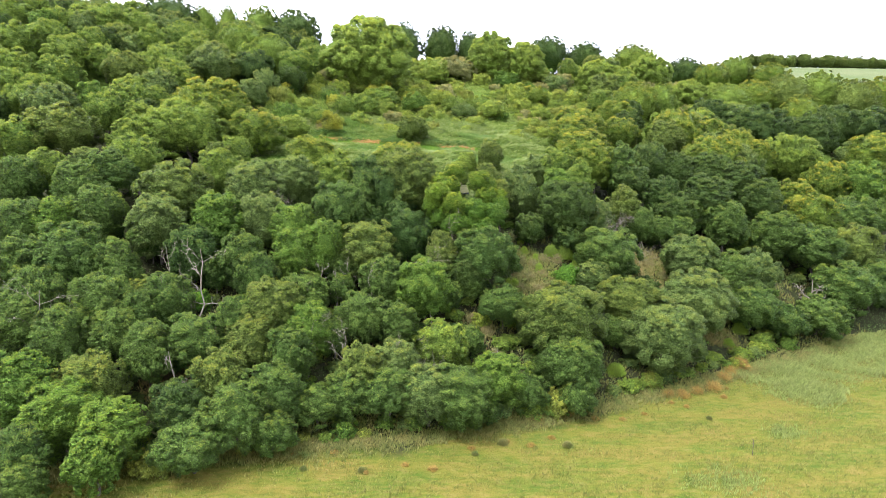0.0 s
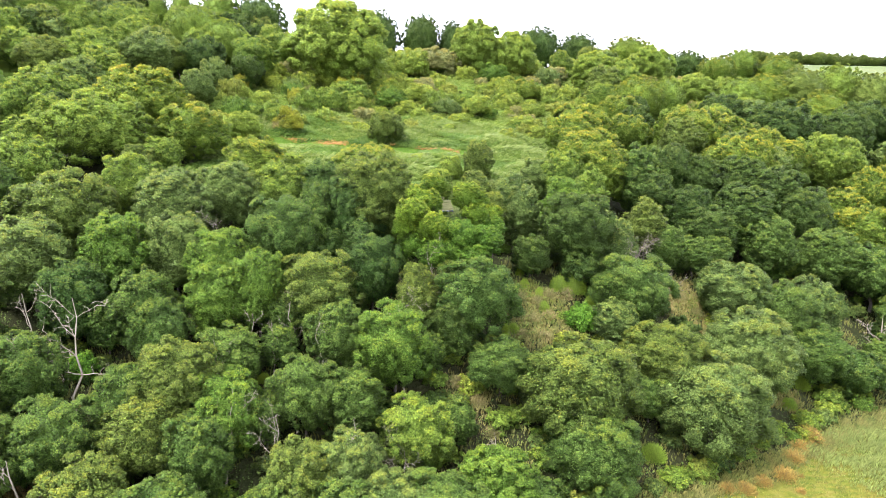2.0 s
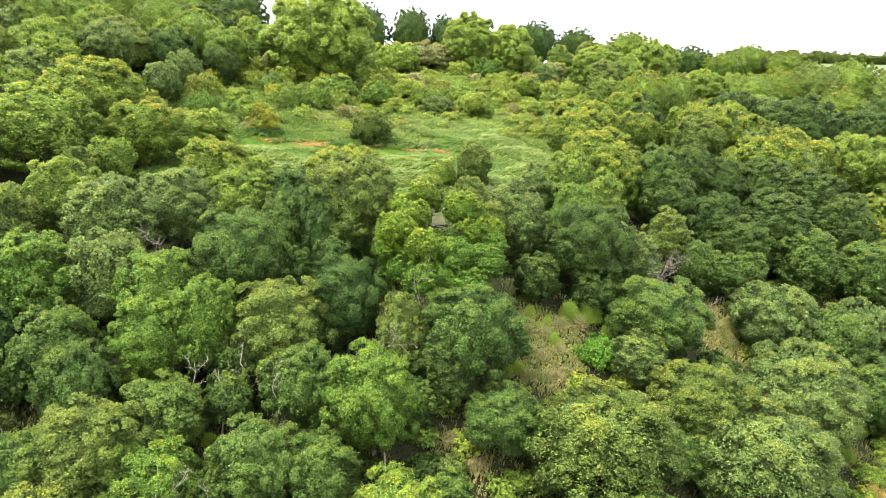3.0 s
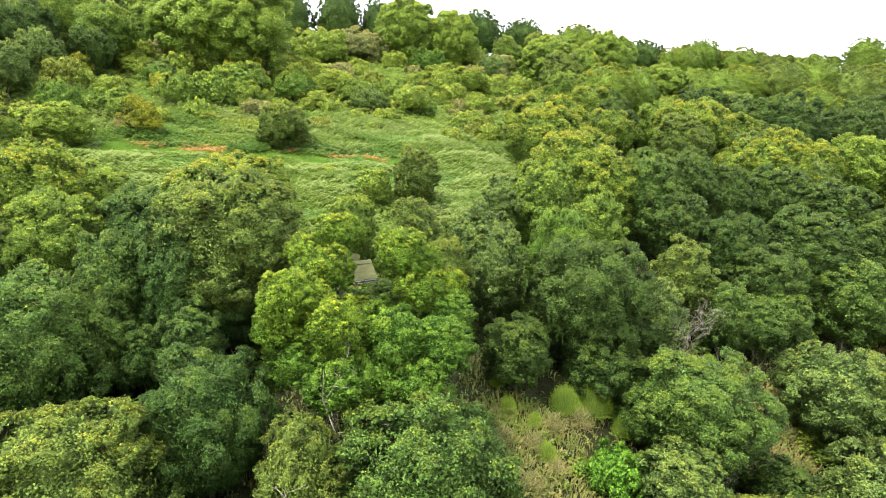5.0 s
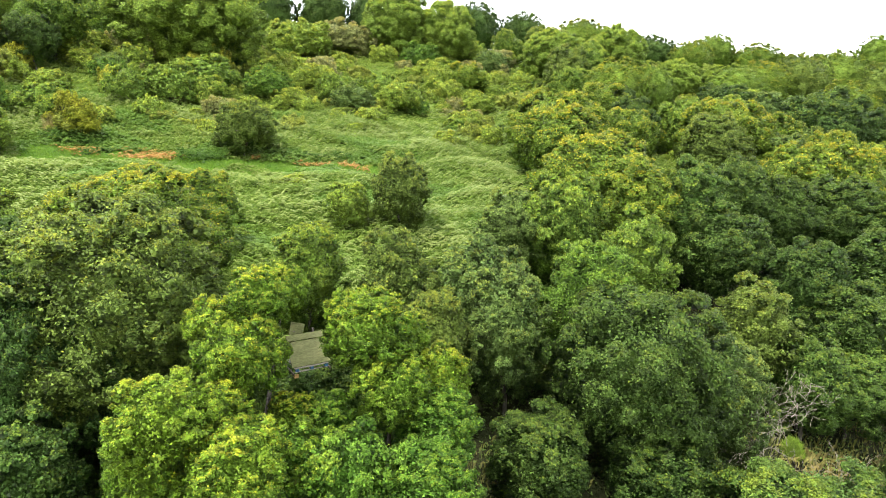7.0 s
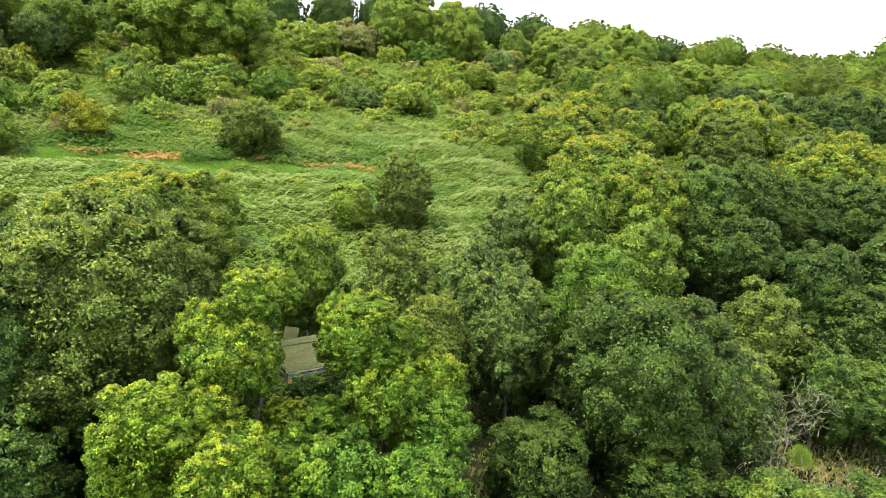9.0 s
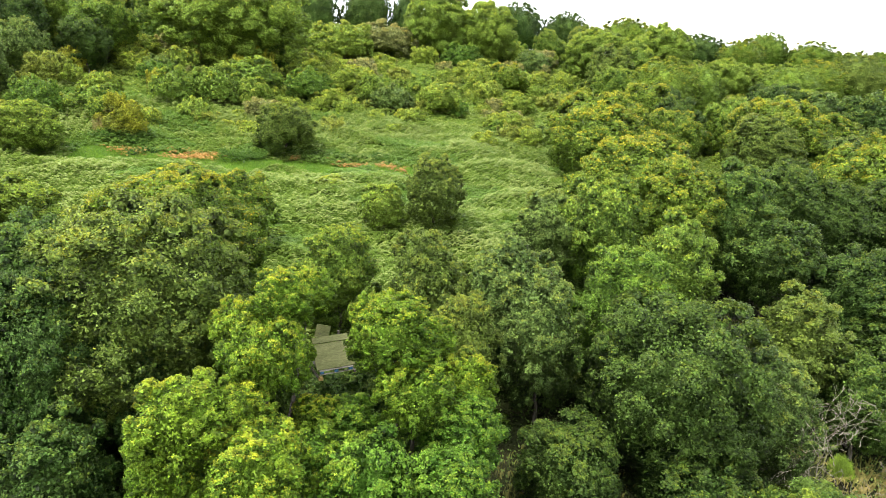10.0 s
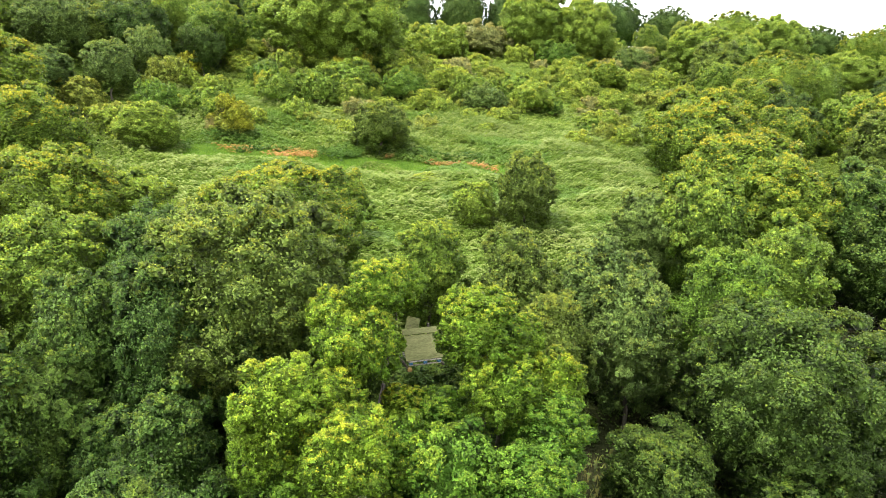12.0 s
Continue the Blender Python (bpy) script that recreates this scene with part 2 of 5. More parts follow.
def ground_material():
    m, n, l, p = nodes_of("hillside_ground")
    geo = n.new("ShaderNodeNewGeometry")

    def noise_at(scale, detail=5, stretch=(1, 1, 1)):
        a, drawn = n.new("ShaderNodeTexNoise"), n.new("ShaderNodeMapping")
        a.inputs["Scale"].default_value, a.inputs["Detail"].default_value = scale, detail
        drawn.inputs["Scale"].default_value = stretch
        l.new(geo.outputs["Position"], drawn.inputs[0])
        l.new(drawn.outputs[0], a.inputs["Vector"])
        return a.outputs["Fac"]

    def ramp(fac, *stops):
        r = n.new("ShaderNodeValToRGB")
        while len(r.color_ramp.elements) < len(stops):
            r.color_ramp.elements.new(0.5)
        for e, (at, c) in zip(r.color_ramp.elements, stops):
            e.position, e.color = at, (*c, 1)
        l.new(fac, r.inputs[0])
        return r.outputs[0]

    def mixed(fac, a, b):
        x = n.new("ShaderNodeMix")
        x.data_type = "RGBA"
        l.new(fac, x.inputs[0])
        l.new(a, x.inputs[6])
        l.new(b, x.inputs[7])
        return x.outputs[2]

    litter = ramp(noise_at(0.35), (0.35, (0.026, 0.025, 0.012)), (0.52, (0.026, 0.040, 0.012)), (0.68, (0.045, 0.042, 0.020)))
    litter = mixed(noise_at(9.0), litter, ramp(noise_at(2.0), (0.3, (0.018, 0.016, 0.009)), (0.7, (0.048, 0.055, 0.020))))
    hay = ramp(noise_at(0.28, 7, (0.45, 1.3, 1)), (0.40, (0.074, 0.116, 0.012)), (0.5, (0.122, 0.132, 0.016)), (0.60, (0.158, 0.130, 0.024)))
    hay = mixed(noise_at(3.0), hay, ramp(noise_at(1.6, 8, (0.45, 1.3, 1)), (0.36, (0.052, 0.090, 0.011)), (0.5, (0.124, 0.130, 0.019)), (0.64, (0.178, 0.150, 0.040))))
    sward = ramp(noise_at(0.5), (0.35, (0.070, 0.125, 0.018)), (0.65, (0.120, 0.185, 0.028)))
    kind = n.new("ShaderNodeAttribute")
    kind.attribute_name = "cover"
    sep = n.new("ShaderNodeSeparateColor")
    l.new(kind.outputs["Color"], sep.inputs[0])
    col = mixed(sep.outputs[0], litter, hay)
    col = mixed(sep.outputs[1], col, sward)
    pasture = ramp(noise_at(0.03), (0.35, (0.095, 0.135, 0.045)), (0.65, (0.130, 0.158, 0.065)))
    col = mixed(kind.outputs["Alpha"], col, pasture)
    lawn = ramp(noise_at(1.5), (0.35, (0.064, 0.145, 0.011)), (0.65, (0.110, 0.195, 0.018)))
    col = mixed(sep.outputs[2], col, lawn)
    l.new(col, p.inputs["Base Color"])
    p.inputs["Roughness"].default_value = 0.95
    p.inputs["Specular IOR Level"].default_value = 0.1
    bp = n.new("ShaderNodeBump")
    bp.inputs["Strength"].default_value, bp.inputs["Distance"].default_value = 0.8, 0.15
    l.new(noise_at(5.0, 8), bp.inputs["Height"])
    l.new(bp.outputs[0], p.inputs["Normal"])
    return m


# ---- the lie of the land ----
# where the meadow meets the foot of the wood, and the height of the hill by the distance behind that line
FOOT_X = [-2500, -200, -60, -26, 6, 28, 40, 60, 90, 200, 2500]
FOOT_Y = [-900, -10, 42, 51.5, 57, 67.5, 74, 85, 98, 140, 900]
BACK = [-400, 0, 6, 18, 26, 40, 55, 72, 84, 110, 140, 165, 190, 220, 300, 400, 600, 2500]
RISE = [0, 0, 2.2, 9.0, 13.5, 18.2, 22.0, 26.0, 28.6, 36.5, 45.5, 49.5, 51.5, 52.5, 57, 64, 70, 108]


def smooth01(v):
    v = np.clip(v, 0, 1)
    return v * v * (3 - 2 * v)


def softened(v, at, to, width):
    g = np.exp(-0.5 * np.linspace(-2.5, 2.5, 41) ** 2)
    g /= g.sum()
    return sum(a * np.interp(v + o, at, to) for a, o in zip(g, np.linspace(-2.5 * width, 2.5 * width, 41)))


def foot(x):
    return softened(np.asarray(x, float), FOOT_X, FOOT_Y, 8.0)


def land(x, y):
    x, y = np.asarray(x, float), np.asarray(y, float)
    e = foot(x)
    s = np.clip((y - 105) / 120, 0, 1)
    s = s * s * (3 - 2 * s) * 0.35
    e = e * (1 - s) + np.minimum(e, 57) * s
    b = np.clip((y - 90) / 80, 0, 1)
    b = b * b * (3 - 2 * b)
    far = smooth01((y - 330) / 150) * smooth01((x - 60) / 120)
    return softened(y - e, BACK, RISE, 2.5) + 0.11 * b * np.clip(-x - 15, 0, 120) + 14.0 * far


def steps(*spans):
    return np.concatenate([np.arange(a, b, s) for a, b, s in spans] + [[spans[-1][1]]])


gx = steps((-2500, -400, 150), (-400, -130, 15), (-130, 150, 2.0), (150, 420, 9), (420, 2500, 160))
gy = steps((-1500, -100, 140), (-100, 20, 12), (20, 150, 1.7), (150, 260, 2.5), (260, 520, 9), (520, 3000, 160))
GX, GY = np.meshgrid(gx, gy)
GZ = land(GX, GY)
back = GY - foot(GX)
rough_ground = np.sin(GX * 0.9 + np.sin(GY * 0.6) * 2) * np.cos(GY * 0.8 + GX * 0.23) * 0.22 + np.sin(GX * 0.31 + 1) * np.sin(GY * 0.27) * 0.35
GZ = GZ + rough_ground * np.clip((back - 1) / 8, 0, 1) * (np.abs(GX) < 400) * (GY < 520) + 0.06 * np.sin(GX * 1.7 + GY) * np.sin(GY * 1.3) * (back < 1)


def mesh_of(name, verts, faces, mat, cover=None):
    """A mesh from numpy arrays; faces are rows of equal length."""
    verts, faces = np.asarray(verts, np.float32), np.asarray(faces, np.int32)
    me = bpy.data.meshes.new(name)
    k = faces.shape[1]
    me.vertices.add(len(verts))
    me.vertices.foreach_set("co", verts.ravel())
    me.loops.add(faces.size)
    me.loops.foreach_set("vertex_index", faces.ravel())
    me.polygons.add(len(faces))
    me.polygons.foreach_set("loop_start", np.arange(0, faces.size, k, dtype=np.int32))
    me.update(calc_edges=True)
    if cover is not None:
        at = me.attributes.new("cover", "FLOAT_COLOR", "POINT")
        at.data.foreach_set("color", np.asarray(cover, np.float32).ravel())
    me.materials.append(mat)
    return me


wob = 1.2 * np.sin(GX * 0.35) + 0.8 * np.sin(GX * 0.9 + 2)
meadow_mask = smooth01((0.8 - back + wob) / 2.0)
field_mask = smooth01((GY - 300) / 20) * smooth01((GX - 90) / 20)
clear_mask = smooth01((GY - 92) / 6) * smooth01((150 - GY) / 8) * smooth01((GX + 34) / 6) * smooth01((24 - GX) / 5)
path_mask = 0.8 * smooth01((2.6 + 1.3 * np.sin(GX * 0.7 + 1.0) - np.abs(GY + 1.2 - (129.2 - 0.05 * (GX + 6) + 0.8 * np.sin(GX * 0.3)))) / 0.8) * smooth01((GX + 36) / 4) * smooth01((12 - GX) / 4)
upper_mask = smooth01((GY - 132) / 8) * smooth01((260 - GY) / 10)
sward = np.maximum(clear_mask, upper_mask)
rows, cols = GX.shape
idx = np.arange(rows * cols).reshape(rows, cols)
quads = np.stack([idx[:-1, :-1], idx[:-1, 1:], idx[1:, 1:], idx[1:, :-1]], -1).reshape(-1, 4)
ground = new("ground", mesh_of("ground", np.stack([GX, GY, GZ], -1).reshape(-1, 3), quads, ground_material(),
                               np.stack([meadow_mask, sward, path_mask, field_mask], -1).reshape(-1, 4)))
ground.data.polygons.foreach_set("use_smooth", np.ones(len(quads), bool))
tagged(ground, "green hillside with leaf litter, mown meadow at its foot", "ground", kind="structure")


def height(x, y):
    """The ground as built, roughness and all but the smallest."""
    x, y = np.asarray(x, float), np.asarray(y, float)
    b = y - foot(x)
    r = np.sin(x * 0.9 + np.sin(y * 0.6) * 2) * np.cos(y * 0.8 + x * 0.23) * 0.22 + np.sin(x * 0.31 + 1) * np.sin(y * 0.27) * 0.35
    return land(x, y) + r * np.clip((b - 1) / 8, 0, 1)


# ---- plants: leaves, crowns, trunks ----
def unit(v):
    return v / np.maximum(np.linalg.norm(v, axis=-1, keepdims=True), 1e-6)


def leaf_cards(rng, pos, normal, length, width, fold=0.25, simple=False):
    """Folded diamond blades, kinked along the midrib; the simple ones are three-cornered."""
    n = len(pos)
    normal = unit(normal)
    side = unit(np.cross(normal, rng.normal(size=(n, 3))))
    along = np.cross(normal, side)
    length = (length * rng.uniform(0.7, 1.3, n))[:, None]
    width = (width * rng.uniform(0.7, 1.3, n))[:, None]
    if simple:
        v = np.stack([pos - along * length * 0.5, pos + along * length * 0.3 + side * width * 0.75, pos + along * length * 0.35 - side * width * 0.7], 1)
        return v.reshape(-1, 3), np.arange(n * 3).reshape(n, 3)
    v = np.empty((n, 4, 3), np.float32)
    v[:, 0] = pos - along * length * 0.5
    v[:, 1] = pos + side * width * 0.5 + normal * width * fold
    v[:, 2] = pos + along * length * 0.5 - normal * length * 0.12
    v[:, 3] = pos - side * width * 0.5 + normal * width * fold
    f = np.arange(n * 4).reshape(n, 4)
    return v.reshape(-1, 3), np.concatenate([f[:, [0, 1, 2]], f[:, [0, 2, 3]]])


def lobes_of(rng, count, flat, low=-0.55, bump=0.20):
    i = np.arange(count) + 0.5
    z = 1 - (1 - low) * i / count
    a = i * 2.39996 + rng.uniform(0, 6.28)
    r = np.clip(1 - np.abs(z) ** 2.1, 0, 1) ** 0.5
    d = (np.stack([r * np.cos(a), r * np.sin(a), z], 1) + rng.normal(0, 0.42 * bump, (count, 3)))
    size = bump * rng.uniform(0.72, 1.28, count)
    reach = 1 - bump * rng.uniform(0.55, 1.9, count)
    c = d * reach[:, None] * np.array([1, 1, flat])
    return c, size


_g = (1 + 5 ** 0.5) / 2
ICO_V = unit(np.array([(a, b * _g, 0) for a in (-1, 1) for b in (-1, 1)] + [(0, a, b * _g) for a in (-1, 1) for b in (-1, 1)] + [(b * _g, 0, a) for a in (-1, 1) for b in (-1, 1)], float))
ICO_F = np.array([(i, j, k) for i in range(12) for j in range(i + 1, 12) for k in range(j + 1, 12)
                  if max(np.linalg.norm(ICO_V[i] - ICO_V[j]), np.linalg.norm(ICO_V[j] - ICO_V[k]), np.linalg.norm(ICO_V[i] - ICO_V[k])) < 1.1])


def split_ball(v, f):
    """A rounder ball: every face of the given one in four."""
    v, made, faces = list(map(tuple, v)), {}, []

    def middle(a, b):
        key = (min(a, b), max(a, b))
        if key not in made:
            made[key] = len(v)
            v.append(tuple(unit(np.array(v[a]) + np.array(v[b]))))
        return made[key]

    for a, b, c in f:
        ab, bc, ca = middle(a, b), middle(b, c), middle(c, a)
        faces += [(a, ab, ca), (ab, b, bc), (ca, bc, c), (ab, bc, ca)]
    return np.array(v), np.array(faces)


BALL_V, BALL_F = split_ball(*split_ball(ICO_V, ICO_F))


def crown_mesh(name, seed, leaves, length, lobes=20, flat=0.85, low=-0.55, puffs=9, upright=0.4, core=0.30, simple=True, swell=1.0, outer=0.75, dome=0.2, bump=0.20, solid=0.52):
    """A crown one metre in radius about its middle: lobes, tufts on the lobes, leaves on the tufts."""
    rng = np.random.default_rng(seed)
    c, size = lobes_of(rng, lobes, flat, low, bump)
    pd = unit(rng.normal(size=(lobes, puffs, 3)) + 0.8 * unit(c)[:, None, :] + np.array([0, 0, 0.35]))
    pc = (c[:, None] + pd * size[:, None, None] * rng.uniform(0.55, 0.95, (lobes, puffs, 1))).reshape(-1, 3)
    pr = np.repeat(size, puffs) * rng.uniform(0.30, 0.50, lobes * puffs) * swell
    # no tuft stands off the crown's outline
    span = np.linalg.norm(pc / np.array([1, 1, flat]), axis=1)
    pc = pc * np.minimum(1, (1 + 0.6 * max(bump - 0.1, 0) - 0.5 * pr) / span)[:, None]
    w = pr ** 2
    pick = rng.choice(len(pc), leaves, p=w / w.sum())
    out = unit(pc)[pick]
    v = unit(rng.normal(size=(leaves, 3)) * 0.8 + outer * out + np.array([0, 0, 0.65]))
    pos = pc[pick] + v * (pr[pick] * rng.uniform(0.62, 1.12, leaves))[:, None] * np.array([1.08, 1.08, 0.92])
    nrm = unit(0.40 * v + upright * np.array([0, 0, 1.0]) + 0.55 * rng.normal(size=(leaves, 3)))
    # upper, upward-facing leaves: young growth, with the top light painted in as well
    young_lit = np.clip(-0.12 + 0.6 * v[:, 2] + 0.65 * pc[pick][:, 2] / flat, 0, 1) ** 1.3
    young_lit = (rng.uniform(0, 1, leaves) < young_lit) * rng.uniform(0.3, 0.9, leaves)
    va, fa = leaf_cards(rng, pos, nrm, length, length * 0.68, simple=simple)
    k = int(leaves * core)
    inward = unit(rng.normal(size=(k, 3)) + np.array([0, 0, 0.25]))
    inward[:, 2] = np.where(inward[:, 2] < low, -inward[:, 2], inward[:, 2])
    inner = inward * rng.uniform(0.60, 0.84, (k, 1)) * np.array([1, 1, flat]) + rng.normal(0, 0.03, (k, 3))
    vb, fb = leaf_cards(rng, inner, 0.8 * inward + 0.7 * rng.normal(size=(k, 3)) + np.array([0, 0, 0.4]), length * 1.25, length * 1.0, simple=simple)
    allv = np.concatenate([va, vb])
    wide = np.percentile(np.hypot(va[:, 0], va[:, 1]), 97)
    top = np.percentile(va[:, 2], 98.5) / flat
    allv = allv / np.array([wide, wide, top])
    corners = len(va) // leaves
    # a solid ball added in every tuft, to close the gaps under its leaves
    ball = unit(ICO_V[None] + rng.normal(0, 0.16, (len(pc), 12, 3)))
    filler = pc[:, None] + ball * (pr * 0.64)[:, None, None] * np.array([1.06, 1.06, 0.9])
    filler = (filler / np.array([wide, wide, top])).reshape(-1, 3)
    filler_f = (ICO_F[None] + 12 * np.arange(len(pc))[:, None, None]).reshape(-1, 3)
    # and a solid ball added inside the crown, blocking the sky so gaps stay dark
    mass = BALL_V * solid * rng.uniform(0.88, 1.12, (len(BALL_V), 1)) * np.array([1, 1, flat])
    mass[:, 2] = np.maximum(mass[:, 2], (low + 0.12) * 0.8 * flat)
    filler_f = np.concatenate([filler_f, BALL_F + len(filler)])
    filler = np.concatenate([filler, mass / np.array([wide, wide, top])])
    young_lit = np.concatenate([np.repeat(young_lit, corners), np.zeros(len(vb))])
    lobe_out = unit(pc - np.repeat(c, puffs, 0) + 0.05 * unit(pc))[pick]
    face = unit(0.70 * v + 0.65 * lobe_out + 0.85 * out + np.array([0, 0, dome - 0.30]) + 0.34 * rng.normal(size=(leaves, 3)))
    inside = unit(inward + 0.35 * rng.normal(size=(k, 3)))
    filler_out = unit(0.6 * ball + (0.4 * unit(pc - np.repeat(c, puffs, 0)) + 1.0 * unit(pc) + np.array([0, 0, dome]))[:, None]).reshape(-1, 3)
    filler_out = np.concatenate([filler_out, BALL_V])
    face = np.concatenate([np.repeat(face, corners, 0), np.repeat(inside, len(vb) // max(k, 1), 0), filler_out])
    young_lit = np.concatenate([young_lit, np.zeros(len(filler))])
    me = mesh_of(name, np.concatenate([allv, filler]), np.concatenate([fa, fb + len(va), filler_f + len(allv)]), LEAF["green"], np.concatenate([face, young_lit[:, None]], 1))
    return me, c / np.array([wide, wide, top])


def tube(points, radii, sides=6):
    points = np.asarray(points, float)
    verts, faces = [], []
    for i, p in enumerate(points):
        t = points[min(i + 1, len(points) - 1)] - points[max(i - 1, 0)]
        t = t / max(np.linalg.norm(t), 1e-6)
        u = np.cross(t, (0.3, 0.9, 0.1))
        u = u / max(np.linalg.norm(u), 1e-6)
        w = np.cross(t, u)
        for s in range(sides):
            a = 6.28318 * s / sides
            verts.append(p + radii[i] * (math.cos(a) * u + math.sin(a) * w))
    for i in range(len(points) - 1):
        for s in range(sides):
            a, b = i * sides + s, i * sides + (s + 1) % sides
            faces.append((a, b, b + sides, a + sides))
    return np.array(verts), np.array(faces)


def joined(parts):
    vs, fs, n = [], [], 0
    for v, f in parts:
        vs.append(v)
        fs.append(f + n)
        n += len(v)
    return np.concatenate(vs), np.concatenate(fs)


def trunk_mesh(name, seed, lobes, flat):
    """A stem one metre high from the ground to the crown's middle, with limbs up into the lobes."""
    rng = np.random.default_rng(seed)
    bend = rng.normal(0, 0.05, (5, 2))
    stem = [(0, 0, -0.12)] + [(bend[i, 0], bend[i, 1], 0.22 * (i + 1)) for i in range(4)]
    parts = [tube(stem, (0.060, 0.045, 0.038, 0.031, 0.022), 7)]
    forks, start = [], len(parts[0][0])
    for k in rng.permutation(len(lobes))[:9]:
        level = int(rng.integers(2, 5))
        at = np.array(stem[level])
        end = np.array((lobes[k][0] * 0.75, lobes[k][1] * 0.75, 1 + lobes[k][2] / flat * 0.45))
        mid = (at + end) / 2 + rng.normal(0, 0.03, 3) + (0, 0, 0.05)
        parts.append(tube([at, mid, end], (0.020, 0.013, 0.005), 5))
        forks.append((7 * level, 7 * level + 1, start + 1, start))
        start += 15
    v, f = joined(parts)
    f = np.concatenate([f, np.array(forks)])
    return mesh_of(name, v, f, BARK)


SHAPES = (0.8, 1.1, 1.5, 2.1)      # crown height over crown width
GRADES = {}
LEAVES = {"lush": (46000, 0.026), "fine": (25000, 0.034), "middle": (15000, 0.044), "plain": (8000, 0.060), "far": (2000, 0.12)}
PUFFS = {"lush": 14, "fine": 13, "middle": 11, "plain": 9, "far": 4}
SWELL = {"lush": 1.0, "fine": 1.05, "middle": 1.1, "plain": 1.2, "far": 1.4}
OUTER = {"lush": 0.8, "fine": 0.9, "middle": 1.0, "plain": 1.1, "far": 1.2}
for grade, (leaves, length) in LEAVES.items():
    GRADES[grade] = []
    for k, flat in enumerate(SHAPES):
        for j in range(2):
            fuller = 0.45 + 0.55 * flat
            me, lob = crown_mesh("crown_" + grade, 10 + 7 * k + j, int(leaves * fuller), length, lobes=int((50 + 9 * j) * fuller), flat=flat, low=-0.85, puffs=PUFFS[grade], swell=SWELL[grade], outer=OUTER[grade])
            GRADES[grade].append((flat, me, trunk_mesh("trunk_" + grade, 30 + 7 * k + j, lob, flat)))
ASH_CROWNS = []
for k in range(2):
    me, lob = crown_mesh("ash_crown", 60 + k, 34000, 0.038, lobes=80, bump=0.17, flat=1.0, low=-0.9, puffs=14, upright=0.2, core=0.3, swell=1.2, outer=1.0, dome=0.5)
    ASH_CROWNS.append((1.0, me, trunk_mesh("ash_trunk", 64 + k, lob, 1.0)))
RIDGE_CROWNS = []
for k, flat in enumerate((0.85, 1.05, 1.3)):
    me, lob = crown_mesh("ridge_crown", 110 + k, 20000, 0.036, lobes=150, bump=0.10, solid=0.74, flat=flat, low=-0.92, puffs=7, core=0.5, swell=0.95, outer=1.1, dome=0.3)
    RIDGE_CROWNS.append((flat, me, trunk_mesh("ridge_trunk", 114 + k, lob, flat)))
BUSHES = [crown_mesh("bush_crown", 80 + k, 5500, 0.070, lobes=26, flat=0.8, low=-0.4, puffs=8, dome=0.4)[0] for k in range(3)]
SCRUB = [crown_mesh("scrub_crown", 90 + k, 2400, 0.085, lobes=22, flat=0.8, low=-0.5, puffs=7, swell=1.3, outer=1.2, dome=0.7)[0] for k in range(4)]

planted = []      # x, y and crown radius of every tree
TURN_RNG = np.random.default_rng(5)


def part_of(name, me, parent, mat, at, scale, turn=0.0):
    ob = new(name, me)
    ob.parent = parent
    ob.location, ob.scale, ob.rotation_euler = at, scale, (0, 0, turn)
    ob.material_slots[0].link = "OBJECT"
    ob.material_slots[0].material = mat
    return ob


def grade_at(x, y, radius):
    """How finely a crown is leaved: by its size against its distance from the path's end."""
    d = math.hypot(x - 4, y - 63)
    q = radius / max(d, 25)
    if y > 150 and radius > 3.2:
        return "middle"
    if radius > 3.0 and q > 0.11:
        return "lush"
    return "lush" if q > 0.12 and y > 66 else "fine" if q > 0.08 else "middle" if q > 0.04 else "plain"


def tree(name, label, leaf, x, y, radius, tall, forms=None, group="trees of the hillside wood"):
    forms = forms or (RIDGE_CROWNS if y > 165 else GRADES[grade_at(x, y, radius)])
    half = min(max((0.54 if y > 165 else 0.44) * tall, 0.75 * radius), (1.3 if leaf == "bright" else 1.75) * radius)
    mid = tall - half
    forms = sorted(forms, key=lambda f: abs(f[0] - half / radius))[:2]
    flat, crown, trunk = forms[int(TURN_RNG.integers(len(forms)))]
    root = new(name)
    root.empty_display_size = 0.3
    root.location = (x, y, float(height(x, y)) - 0.1)
    turn = TURN_RNG.uniform(0, 6.28)
    wide, deep = TURN_RNG.uniform(0.96, 1.22, 2) if y < 108 else TURN_RNG.uniform(0.90, 1.12, 2)
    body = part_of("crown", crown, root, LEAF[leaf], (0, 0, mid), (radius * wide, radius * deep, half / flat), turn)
    body.rotation_euler[0], body.rotation_euler[1] = TURN_RNG.normal(0, 0.10, 2)
    part_of("trunk", trunk, root, BARK, (0, 0, 0), (radius, radius, mid), turn)
    planted.append((x, y, radius))
    return tagged(root, label, "tree", group)


def bush(name, label, leaf, x, y, radius, tall, forms=None):
    if leaf == "rust":
        return broom(name, label, leaf, x, y, radius, tall * 0.75)
    root = new(name)
    root.empty_display_size = 0.2
    root.location = (x, y, float(height(x, y)) - 0.05)
    forms = forms or BUSHES
    me = forms[int(TURN_RNG.integers(len(forms)))]
    part_of("foliage", me, root, LEAF[leaf], (0, 0, tall * 0.30), (radius, radius, tall * 0.80), TURN_RNG.uniform(0, 6.28))
    part_of("stem", STEM, root, BARK, (0, 0, 0), (radius * 0.6, radius * 0.6, tall * 0.4), 0)
    return tagged(root, label, "bush", "bushes on the hillside")


